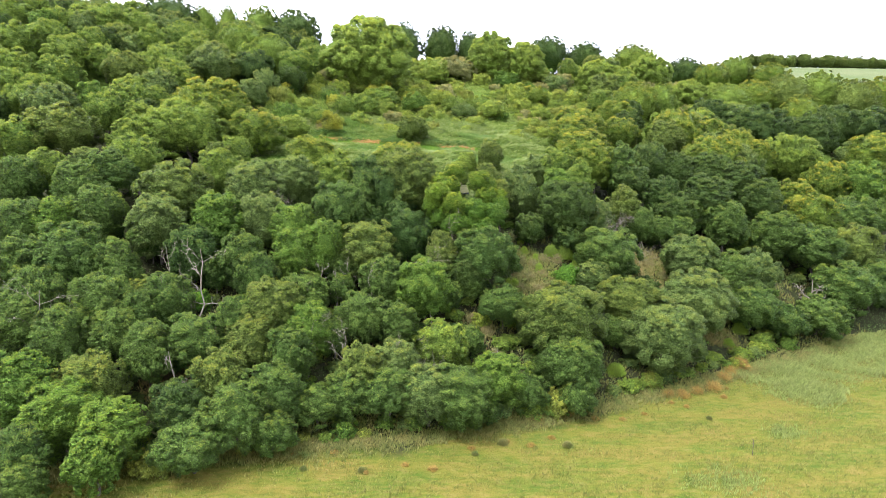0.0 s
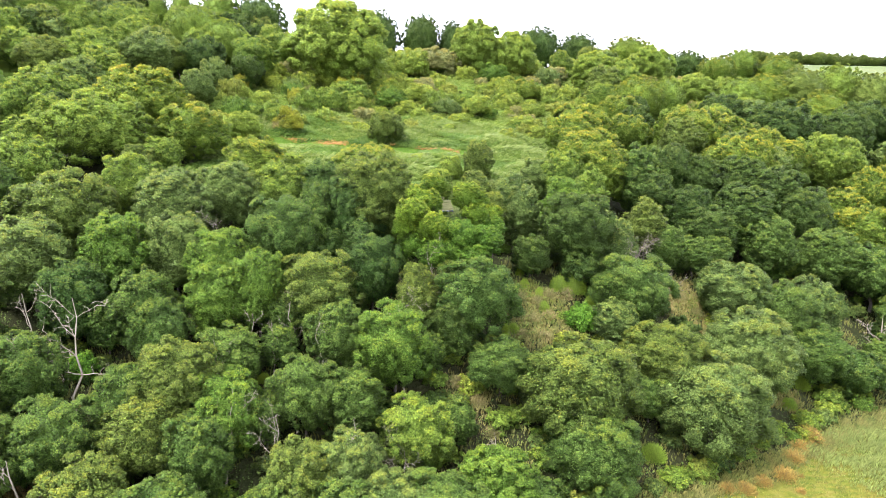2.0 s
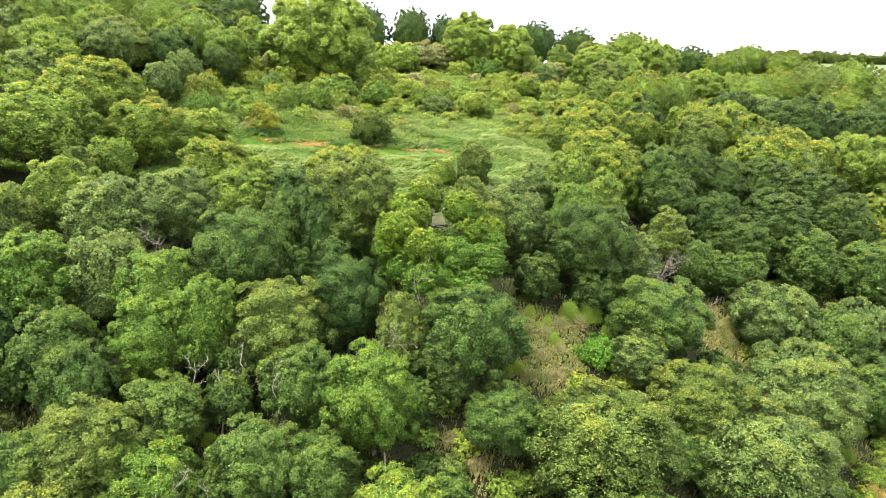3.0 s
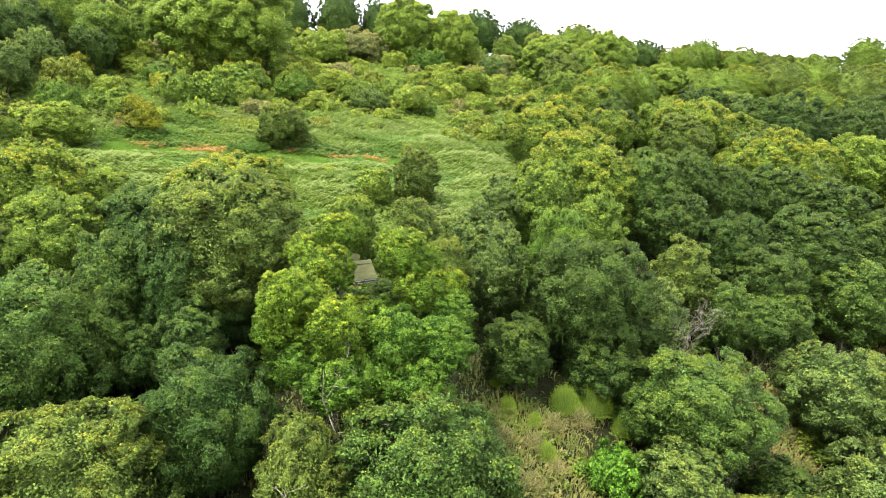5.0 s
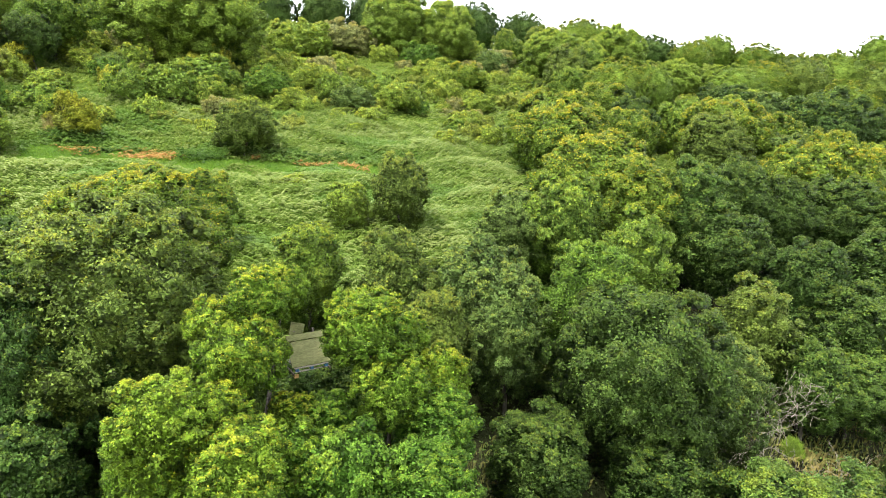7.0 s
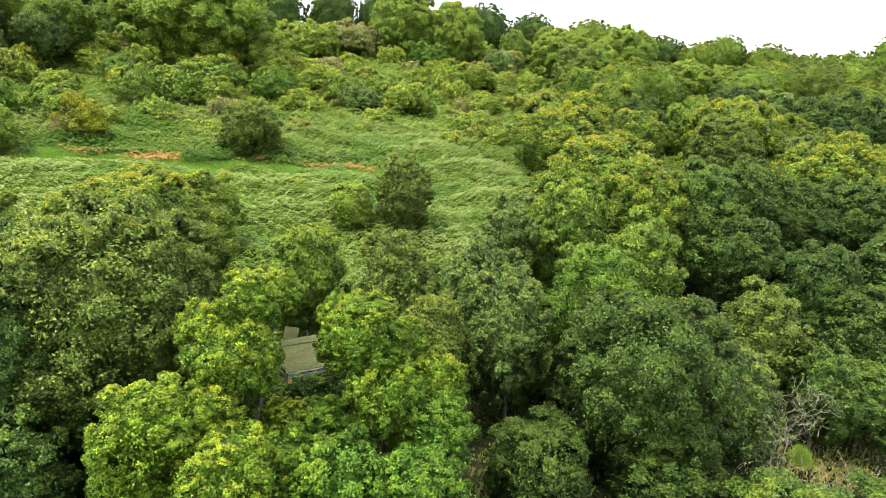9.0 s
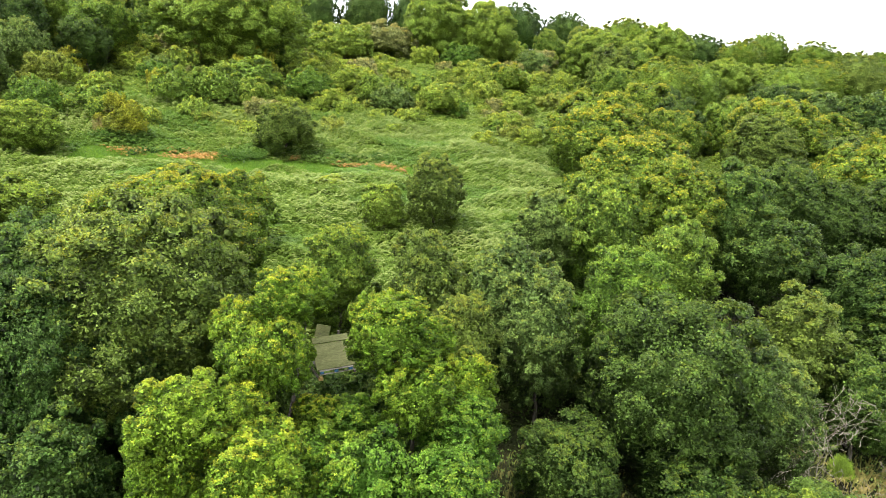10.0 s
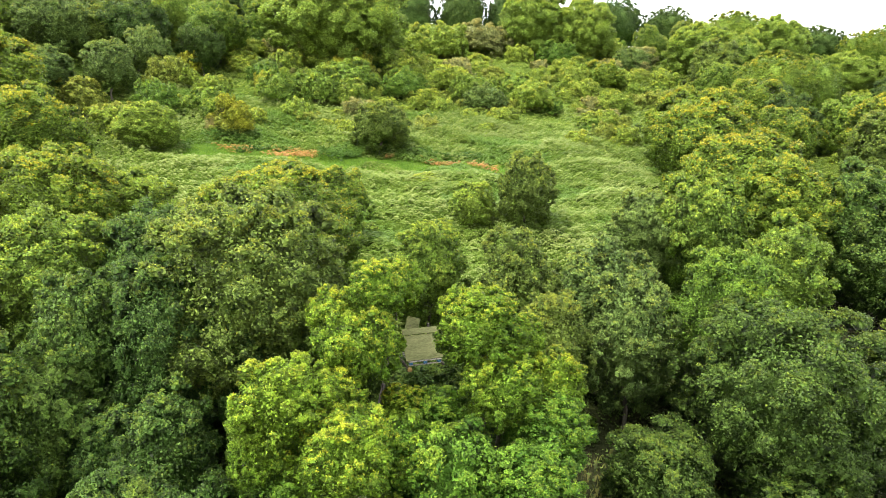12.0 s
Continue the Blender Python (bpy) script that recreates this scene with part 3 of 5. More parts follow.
_v, _f = joined([tube([(0, 0, -0.2), (0.1 * math.cos(a), 0.1 * math.sin(a), 0.4), (0.45 * math.cos(a), 0.45 * math.sin(a), 1.1)], (0.05, 0.035, 0.012), 5) for a in (0.3, 1.7, 2.9, 4.1, 5.2)])
_f = np.concatenate([_f, np.array([(0, 1, 15 * k + 1, 15 * k) for k in range(1, 5)])])
STEM = mesh_of("bush_stems", _v, _f, BARK)

# broom: sheaves of fine upright shoots, green above, and dead brown ones below them
def broom_mesh(name, seed, shoots=6000):
    rng = np.random.default_rng(seed)
    d = unit(rng.normal(size=(shoots, 3)) + np.array([0, 0, 0.7]))
    d[:, 2] = np.abs(d[:, 2])
    base = d * rng.uniform(0.25, 0.80, (shoots, 1)) * np.array([0.85, 0.85, 0.80])
    way = unit(0.75 * d + np.array([0, 0, 0.5]) + rng.normal(0, 0.18, (shoots, 3)))
    tip = base + way * rng.uniform(0.12, 0.26, (shoots, 1))
    side = unit(np.cross(way, rng.normal(size=(shoots, 3)))) * 0.008
    v = np.stack([base - side, base + side, tip], 1).reshape(-1, 3)
    return mesh_of(name, v, np.arange(len(v)).reshape(-1, 3), LEAF["shoot"])


BROOMS = [broom_mesh("broom_shoots", 70 + k) for k in range(3)]


def tangle_mesh(name, seed, shoots=1100):
    """A dry tangle of twigs in a low dome."""
    rng = np.random.default_rng(seed)
    d = unit(rng.normal(size=(shoots, 3)) + np.array([0, 0, 0.6]))
    d[:, 2] = np.abs(d[:, 2])
    base = d * rng.uniform(0.15, 0.85, (shoots, 1)) * np.array([1, 1, 0.9])
    tip = base + unit(d + rng.normal(0, 0.7, (shoots, 3))) * rng.uniform(0.18, 0.42, (shoots, 1))
    side = unit(np.cross(tip - base, rng.normal(size=(shoots, 3)))) * 0.016
    v = np.stack([base - side, base + side, tip], 1).reshape(-1, 3)
    return mesh_of(name, v, np.arange(len(v)).reshape(-1, 3), LEAF["deadshoot"])


TANGLES = [tangle_mesh("broom_tangle", 75 + k) for k in range(3)]


def broom(name, label, leaf, x, y, radius, tall):
    root = new(name)
    root.empty_display_size = 0.2
    root.location = (x, y, float(height(x, y)) - 0.05)
    part_of("brush", (TANGLES if leaf in ("deadshoot", "rust") else BROOMS)[int(TURN_RNG.integers(3))], root, LEAF[leaf], (0, 0, 0), (radius, radius, tall), TURN_RNG.uniform(0, 6.28))
    part_of("stem", STEM, root, BARK, (0, 0, 0), (radius * 0.4, radius * 0.4, tall * 0.5), 0)
    return tagged(root, label, "bush", "broom bushes on the bank")


LOOKS = {
    "green": ("oak_tree", "mid-green scrub oak with a rounded leafy crown"),
    "olive": ("oak_tree", "olive-green oak with a broad domed crown"),
    "grey": ("willow_tree", "grey-green goat willow with a soft rounded crown"),
    "dark": ("holm_oak", "dark green oak with a dense crown"),
    "deep": ("scrub_oak", "deep green scrub oak with a ragged crown"),
    "fresh": ("oak_tree", "fresh bright green oak in full summer leaf"),
    "bright": ("oak_tree", "sunny yellow-green oak beside the wooden treehouse"),
    "blue": ("scrub_oak", "bluish green oak with a dense shady crown"),
    "yellow": ("oak_tree", "green oak with yellow-tinged outer leaves"),
    "scrub": ("hawthorn_tree", "pale yellow-green thorn tree with thin foliage"),
    "ash": ("ash_tree", "light green ash with billowing drooping foliage"),
}
# lime and buff bushes are thorns like the hawthorns, only named apart
BUSH_LOOKS = {
    "ash": ("sallow_bush", "pale green sallow bush in the hillside scrub"),
    "scrub": ("hawthorn_bush", "light green low thorn bush in the hillside scrub"),
    "buff": ("blackthorn_bush", "buff-green rounded thorn bush under the ridge"),
    "green": ("bramble_bush", "green spreading bramble thicket on the slope"),
    "grey": ("sallow_bush", "grey-green sallow bush in the scrub"),
    "dark": ("holly_bush", "dark green rounded bush on the hillside"),
    "yellow": ("hawthorn_bush", "yellowish orange-tinged thorn bush in the scrub"),
    "fresh": ("elder_bush", "fresh green elder bush below the ridge"),
    "lime": ("spindle_bush", "pale yellow thin-leaved thorn bush amid bracken"),
    "vivid": ("laurel_bush", "vivid green glossy bush among grey-green trees"),
    "gold": ("hawthorn_bush", "golden-yellow thorn bush in the hillside scrub"),
    "rust": ("dock_clump", "rusty orange dry weed clump at the meadow's edge"),
    "broom": ("broom_bush", "bright yellow-green feathery broom bush on the slope"),
}

# ---- the trees: x, y, crown radius and whole height, by their look and place ----
OAKS_A = [(-33, 44.2, 1.9, 4.8), (-34.3, 45.8, 2.4, 6.7), (-22, 50, 3, 5.3), (-15.7, 52.3, 2.2, 4.6), (-18.7, 52.5, 3, 7.1), (-16.4, 55.4, 3.1, 7.2),
    (-12.4, 56.7, 2.6, 4.3), (1.7, 57, 3.1, 6.7), (-9.2, 57.5, 2.8, 5.5), (-5.3, 57.9, 3, 5.7), (4.3, 58.3, 1.8, 3.3), (-37.9, 58.9, 2.9, 8.1),
    (-29.5, 58.9, 2.8, 7.5), (-42.9, 59.9, 2.6, 7.9), (8.6, 60.3, 2.3, 4.5), (-33.7, 60.6, 2.9, 7.1), (-25.7, 60.6, 2.9, 7.1), (14, 60.6, 2.1, 3.9),
    (-16, 60.9, 2.7, 6.9), (-42.8, 62.8, 3, 8.1), (-32.2, 63.1, 2.5, 6.8), (-36, 63.2, 3.3, 8.4), (13.9, 63.9, 3.8, 6.8), (-22.2, 64.3, 2.6, 6.8)]
OAKS_B = [(-13.7, 81.2, 4.1, 9.4), (-30.1, 65.3, 2.8, 7), (-9, 65.8, 2.9, 6.6), (-5.3, 65.8, 2.6, 6.4), (-46.8, 66.6, 2.6, 7.9), (-42.1, 68.2, 4.4, 9.2), (-37.2, 68.4, 2.7, 7.9),
    (-15.9, 69.3, 2.7, 6), (-21.5, 69.8, 2.6, 7.4), (-6.9, 71.2, 2.8, 7.5), (7.2, 71.6, 3.1, 5.2), (-23.7, 71.9, 2.7, 7.9), (-50.1, 72.1, 3.1, 8.2),
    (-43, 76.4, 3.2, 8.3), (5.4, 76.5, 3.9, 8.3), (41.9, 81.1, 3.5, 7), (46.5, 81.4, 3.1, 5.2), (22.3, 82.2, 3.8, 8.3), (-48.7, 82.5, 3.5, 8.5),
    (-56.6, 82.6, 3.2, 8.3), (-11.7, 83.7, 2.3, 6.7), (53.1, 83.8, 3.8, 5.8), (40.1, 85.5, 4.2, 8), (-11.2, 85.8, 2, 8.5), (-46.5, 87, 3.6, 8.6)]
OAKS_C = [(-55.6, 87.2, 3, 8.2), (60.2, 90, 4.7, 8.4), (-32.3, 90.3, 3.7, 8.7), (-16.2, 91.6, 3.3, 8.4), (29.9, 92.5, 2.3, 6.2), (66.5, 93.1, 4.2, 8),
    (-46, 93.5, 4.2, 9), (2, 96.4, 2.1, 6.7), (21, 96.7, 2.4, 9.2), (59, 96.7, 4.7, 8.9), (44.7, 96.9, 3.7, 8.7), (53.1, 98, 4, 8.9),
    (-66.4, 98.1, 4.4, 9.2), (-18.4, 103.2, 2.7, 6.4), (-51.6, 103.8, 3.4, 8.4), (19.2, 104, 3, 8.7), (-8.9, 104.1, 3.1, 7.2), (-34.6, 104.5, 2.7, 6.5),
    (30.4, 107.1, 2.7, 9.9), (71.4, 107.6, 4.6, 9.3), (-43.8, 107.7, 6.8, 10.9), (79.6, 112.3, 4.7, 9.4), (-61.4, 116.1, 4.3, 9.1), (71.8, 116.6, 4.9, 10.5)]
OAKS_D = [(-77.5, 117.1, 4.2, 8), (-85.3, 127.5, 5.6, 10), (-77.1, 129.7, 5.1, 9.7), (50.1, 134.3, 5.8, 11.2), (-26.4, 136.6, 2.7, 3.9), (-81.3, 139.6, 5.5, 10),
    (-92.4, 140.3, 5.5, 10), (-62.8, 143, 5.7, 10.1), (-90, 147.8, 5.2, 9.7), (-80.6, 147.9, 4.7, 9.3), (-102.6, 155, 4.7, 9.4), (-70.2, 156.3, 4.9, 9.5),
    (-60.5, 157.5, 5, 9.6), (-36.8, 161.7, 5.7, 10.1), (-84.5, 163.8, 6, 10.3), (-77.9, 164.5, 5.7, 10.1), (-44.8, 168, 6.6, 10.8), (-67.3, 170, 5, 9.6),
    (58.3, 172.1, 5.5, 10), (-53.8, 174.1, 6.8, 10.9), (81.3, 181.1, 6.3, 10.6), (91.3, 186.9, 6.5, 10.8), (114.5, 194.1, 7.4, 13.3), (-73.5, 202.3, 3.5, 11.7)]
OAKS_E = [(222, 300, 10, 16.5), (51.5, 119.8, 5.4, 10.9), (69.2, 124.3, 5.4, 11.9), (62.2, 124.2, 3.8, 9.8), (103, 226, 6, 10), (-49.8, 109.8, 4.2, 8.4), (-67.3, 204.7, 3.9, 12.2), (-58.1, 206.9, 6.3, 14)]
INFILL_OAKS = [(-12.3, 74.6, 2, 5), (-14.8, 75.3, 2.1, 5.2), (-12.2, 71.6, 1.8, 4.4), (-9.5, 87, 2, 5.4), (-12, 88, 2.1, 5.6), (-9.2, 84.2, 1.8, 4.6), (-6.2, 78.2, 1.7, 4.4),
    (33.2, 93, 2.3, 5.5), (36.3, 94.6, 2.4, 5.6), (30.2, 93.2, 1.9, 4.6), (39.3, 98.6, 2.6, 6), (42.3, 99.6, 2.5, 6), (21, 72, 2.2, 4.6), (0.4, 72.2, 1.8, 4.2), (3.3, 74, 1.8, 4.4),
    (-27.2, 72, 2, 5), (30.2, 106.5, 2.5, 6.5), (-36, 75, 2.3, 5.5), (-12, 65, 1.8, 4.5), (3.2, 66.8, 1.6, 3.8)]
OLIVE_OAKS = [(8.3, 111, 2.5, 6.8), (-33.3, 55.1, 3, 7.2), (-21.5, 56.4, 2.9, 7.6), (-8.3, 59.6, 2.9, 6.6), (-19.7, 61.9, 3, 7.1), (-18.8, 65.4, 3.7, 8.2), (13.5, 68.9, 5.2, 8.8),
    (23.1, 74.8, 3.9, 7.3), (-9.4, 75.3, 3.5, 8.5), (-0.3, 75.7, 2.3, 7.6), (-35.6, 82.3, 4.8, 10), (-3.4, 88, 2.2, 7), (-5.2, 89.2, 4.7, 10.8),
    (8.3, 89.7, 1.5, 7.6), (27.7, 94.5, 2.6, 7.8), (7, 94.6, 2.3, 8), (66.6, 98.7, 5.1, 9.7), (-36.6, 100.7, 2.6, 6.3),
    (-62, 102.6, 5.5, 10), (46, 129.8, 4.6, 10.3), (-6.4, 131.5, 3.6, 5.6), (-68.4, 137.7, 4.4, 9.1), (121.3, 188.2, 7.2, 13.2), (101.5, 189.1, 7.2, 12.2)]
WILLOWS = [(-1.6, 57.5, 3.1, 6.3), (-4.9, 60.4, 2.9, 6.6), (26.1, 70.7, 5.3, 8.3), (-35, 75.3, 3.8, 8.7), (32.6, 77.3, 5.5, 9.4), (-23.4, 78.7, 3.3, 8.4),
    (-25.9, 85.2, 4, 9.4), (35, 86.2, 3.9, 7.8), (45.3, 87.9, 3.8, 8.2), (22.7, 89.3, 2.2, 7.6), (-21.6, 89.9, 3.8, 8.7),
    (12.0, 91.6, 2.3, 7.8), (10.9, 94, 2.3, 8.5), (16.1, 104.8, 2.5, 6.8), (-47.7, 134.8, 4, 6.9), (-53.6, 149, 5.9, 10.2)]
# some of these stand in shadowed spots, the dark leaf in place of shade
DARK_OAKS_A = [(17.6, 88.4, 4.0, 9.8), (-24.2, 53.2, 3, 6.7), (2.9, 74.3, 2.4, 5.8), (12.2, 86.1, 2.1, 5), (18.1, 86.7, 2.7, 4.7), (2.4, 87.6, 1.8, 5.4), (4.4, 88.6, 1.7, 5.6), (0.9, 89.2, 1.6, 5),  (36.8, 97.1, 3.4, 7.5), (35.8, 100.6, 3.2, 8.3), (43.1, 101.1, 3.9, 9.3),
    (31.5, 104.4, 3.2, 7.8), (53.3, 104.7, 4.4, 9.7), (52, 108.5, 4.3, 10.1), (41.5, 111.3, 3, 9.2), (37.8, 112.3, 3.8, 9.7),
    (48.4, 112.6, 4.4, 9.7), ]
DARK_OAKS_B = [(71.7, 144, 7.2, 13.2), (84.8, 144, 5.7, 12.1), (-44.8, 152.5, 5.4, 9.9), (102.9, 153.9, 6.6, 12.8), (96.3, 154.6, 6.1, 12.4), (-83.6, 199.3, 8.6, 12.1),
    (-48.5, 210.9, 8.5, 14), (-13.1, 217.8, 6.3, 15.8), (-0.8, 220.3, 6.2, 14.7), (8.9, 222.3, 4.3, 13.2), (85.7, 226.1, 7.5, 8.5), (37.4, 231.9, 8, 12.9),
    (52.1, 237, 7.8, 11.8), (107.4, 240.4, 4.6, 7.8)]
FRESH_OAKS = [(-28.7, 46.6, 2.5, 5.8), (-28.8, 49.7, 2.7, 7), (-33.7, 51, 3.3, 7.4), (-38.7, 53, 3.1, 8.2), (5.6, 60.1, 2.8, 6.5), (-14.6, 64.3, 2.8, 7),
    (-2.2, 70.2, 3.6, 8.1), (-17.7, 73.4, 3.1, 7.7), (-46.4, 73.7, 3.1, 8.2), (-14.7, 74.6, 2.9, 8.1), (-18.7, 76.9, 3, 8.1), (-28.5, 77.7, 3.7, 8.7),
    (17.1, 93.2, 2.8, 9.3), (4.4, 111.3, 1.9, 4.6), (78.5, 116.9, 6.2, 11.5), (-67.5, 123.1, 3.5, 8.5),
    (-94.2, 154, 4, 8.9)]
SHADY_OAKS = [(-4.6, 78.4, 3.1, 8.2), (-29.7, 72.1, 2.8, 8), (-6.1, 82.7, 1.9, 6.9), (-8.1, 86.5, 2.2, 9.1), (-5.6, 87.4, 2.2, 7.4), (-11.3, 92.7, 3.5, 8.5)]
YELLOWING_OAKS = [(-6.6, 97, 4.3, 9.3), (57.8, 137.5, 4.5, 10.2), (59.5, 127.2, 4, 10.4), (-20.8, 98.8, 3.8, 8.7), (62.4, 104.9, 5, 9.6), (-5.5, 106.2, 2.3, 6.2), (26, 106.7, 3.1, 9.7), (62, 109.1, 4.2, 9.5), (-33.6, 112.8, 5.1, 9.2),
    (25, 112.8, 5.6, 10), (-44, 120.6, 8.1, 11.8), (26.3, 126.6, 5.2, 9.2), (90.3, 131.4, 5.7, 12.1), (28, 132.2, 5.5, 9.9), (38.2, 135.8, 4.2, 8.5),
    (41, 152.1, 5.1, 9.1), (50, 167.4, 6.5, 10.7), (95.2, 168, 6, 12.3), (133.4, 195.1, 6.8, 12.9), (89.8, 214, 5.9, 9.3), (112.6, 221.7, 7.6, 8.9),
    (71.6, 243.2, 8.5, 11.6)]
PALE_THORNS = [(-0.2, 63.9, 2.8, 6.5)]
ASHES = [(-30.1, 126.7, 3.5, 5.3), (-20.2, 171.5, 11.8, 18.4), (72.6, 187.7, 5.8, 8.8), (80.3, 190.2, 4.7, 7.5), (53.2, 190.3, 5.5, 10), (46.9, 192.6, 6.7, 10.1),
    (24.5, 197.7, 6.5, 11.8), (14.9, 198.1, 8, 13.9), (65.8, 203.8, 6.9, 11.6)]
# the oak at 4.4, 111.3 is built as an ash for its paler leaf
# three infill oaks take the darkened leaf where shade falls between crowns
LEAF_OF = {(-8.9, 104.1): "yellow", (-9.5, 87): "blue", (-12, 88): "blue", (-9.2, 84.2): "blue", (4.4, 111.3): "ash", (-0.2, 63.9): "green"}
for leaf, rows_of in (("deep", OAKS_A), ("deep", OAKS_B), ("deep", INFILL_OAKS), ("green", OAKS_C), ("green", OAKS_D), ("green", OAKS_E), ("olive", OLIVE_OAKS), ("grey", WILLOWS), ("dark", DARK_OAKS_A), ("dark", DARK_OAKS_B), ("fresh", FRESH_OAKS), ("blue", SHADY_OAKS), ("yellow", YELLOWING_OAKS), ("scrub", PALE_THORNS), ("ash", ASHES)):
    for k, row in enumerate(rows_of):
        # oaks in the gully get the darker leaf colour to stand for its shade
        own = LEAF_OF.get(row[:2]) or leaf if leaf != "green" or row[:2] in LEAF_OF else "deep" if row[0] > 28 and row[1] < 113 else "yellow" if row[0] > 45 and row[1] < 200 and k % 2 else leaf
        tree(*LOOKS[own], own, *row, forms=ASH_CROWNS if leaf == "ash" else None)


def spreading_oak(label, leaf, x, y, clumps):
    """An oak whose limbs carry clumps of leaves apart from one another: x, y, z of each and its radius."""
    rng = np.random.default_rng(int(abs(x) * 10) + 7)
    root = new("oak_tree")
    z0 = float(height(x, y)) - 0.1
    root.location = (x, y, z0)
    fork = np.array((0.1, 0.0, 3.2))
    v, f = tube([(0, 0, -0.2), (0.06, 0.03, 1.6), fork], (0.30, 0.23, 0.19), 9)
    part_of("trunk", mesh_of("oak_trunk", v, f, BARK), root, BARK, (0, 0, 0), (1, 1, 1))
    for cx, cy, cz, r in clumps:
        end = np.array((cx - x, cy - y, cz - z0))
        low = np.array((0.05, 0.02, 1.4)) if end[2] < 3.6 else fork
        mid = (low + end) / 2 + rng.normal(0, 0.25, 3)
        v, f = tube([low, mid, end], (0.13, 0.09, 0.035), 6)
        part_of("limb", mesh_of("oak_limb", v, f, BARK), root, BARK, (0, 0, 0), (1, 1, 1))
        flat, crown, _ = sorted(GRADES["middle"], key=lambda g: abs(g[0] - 0.95))[int(rng.integers(4))]
        # light in the leaf colour for high clumps, duller older leaf below
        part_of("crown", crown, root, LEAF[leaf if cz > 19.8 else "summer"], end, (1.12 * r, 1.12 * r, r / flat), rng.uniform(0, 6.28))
    planted.append((x, y, 3.0))
    return tagged(root, label, "tree", "trees of the hillside wood")


SUNNY = "sunny yellow-green oak beside the wooden treehouse"
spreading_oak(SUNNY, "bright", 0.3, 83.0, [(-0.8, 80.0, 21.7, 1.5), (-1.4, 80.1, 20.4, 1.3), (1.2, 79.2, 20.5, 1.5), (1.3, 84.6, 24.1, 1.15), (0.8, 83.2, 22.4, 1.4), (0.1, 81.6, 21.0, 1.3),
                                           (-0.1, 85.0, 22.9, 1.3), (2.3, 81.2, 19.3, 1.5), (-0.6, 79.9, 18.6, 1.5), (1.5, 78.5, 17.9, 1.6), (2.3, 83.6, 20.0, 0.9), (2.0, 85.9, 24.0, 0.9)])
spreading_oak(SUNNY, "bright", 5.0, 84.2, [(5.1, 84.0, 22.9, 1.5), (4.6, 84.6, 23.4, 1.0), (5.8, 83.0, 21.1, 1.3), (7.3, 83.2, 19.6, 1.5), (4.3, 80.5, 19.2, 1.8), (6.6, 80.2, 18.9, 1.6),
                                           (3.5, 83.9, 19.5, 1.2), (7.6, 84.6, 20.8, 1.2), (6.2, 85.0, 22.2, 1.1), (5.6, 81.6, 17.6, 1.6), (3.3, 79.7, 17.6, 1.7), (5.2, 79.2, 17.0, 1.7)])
BUFF_BUSHES = [(3.6, 193.7, 6.5, 6.9), (7.5, 221.9, 6.7, 7)]
DARK_BUSHES = [(25.1, 146.9, 2, 2.5)]
FRESH_BUSHES = [(19, 189.3, 4.5, 5.2)]
GREEN_BUSHES = [(-15.8, 157.4, 5.7, 5.7), (-31.8, 138.2, 2.2, 2.8), (7.5, 117.3, 1, 1.8)]
GREY_BUSHES = [(-28, 157.9, 2.5, 3.4), (5, 154.7, 3.9, 4.3), (33.6, 192.4, 4.7, 5.3)]
LIME_BUSHES = [(-25.6, 49.9, 2, 2.7), (-18.5, 52.8, 0.9, 2), (12, 61, 2.1, 2.8), (23.8, 67.1, 1, 2), (-24.2, 134.4, 2.8, 3.5), (-18.9, 154.5, 2.7, 3.7)]
RUST_BUSHES = [(29.2, 66.8, 0.9, 1.4), (33.8, 70.2, 1.2, 1.8), (35.4, 72, 1.0, 1.6), (25.6, 65.8, 0.9, 1.3), (12.8, 60.6, 1.2, 1.6), (9.9, 59.4, 0.8, 1.2), (-33.6, 46.8, 1, 1.7), (27.2, 65.7, 1.0, 1.6), (37.2, 73.4, 1.6, 2.2), (31.6, 67.7, 1.2, 1.8)]
SCRUB_BUSHES = [(-4, 187.6, 7, 7.2), (-31.9, 147.3, 2.8, 3.3), (-22.1, 168.2, 3.6, 3.9), (-8.3, 168.2, 4.1, 4.3), (-0.9, 162.8, 4.4, 4.5), (11.7, 155.7, 4.2, 4.4), (19.9, 178.9, 4.2, 4.6), (-2.6, 203.4, 6.1, 6.1), (22.5, 142.8, 2.6, 3), (24.7, 160.9, 3.2, 3.4), (-36.2, 148.4, 2.8, 3.6)]
VIVID_BUSHES = [(-28.1, 69.3, 1.4, 2.6), (16.8, 81, 2.1, 2.8)]
YELLOW_BUSHES = [(25.4, 174.2, 4.6, 5.2)]
for leaf, rows_of in (("buff", BUFF_BUSHES), ("dark", DARK_BUSHES), ("fresh", FRESH_BUSHES), ("green", GREEN_BUSHES), ("grey", GREY_BUSHES), ("lime", LIME_BUSHES), ("rust", RUST_BUSHES), ("scrub", SCRUB_BUSHES), ("vivid", VIVID_BUSHES), ("yellow", YELLOW_BUSHES)):
    for row in rows_of:
        bush(*BUSH_LOOKS[leaf], leaf, *row)

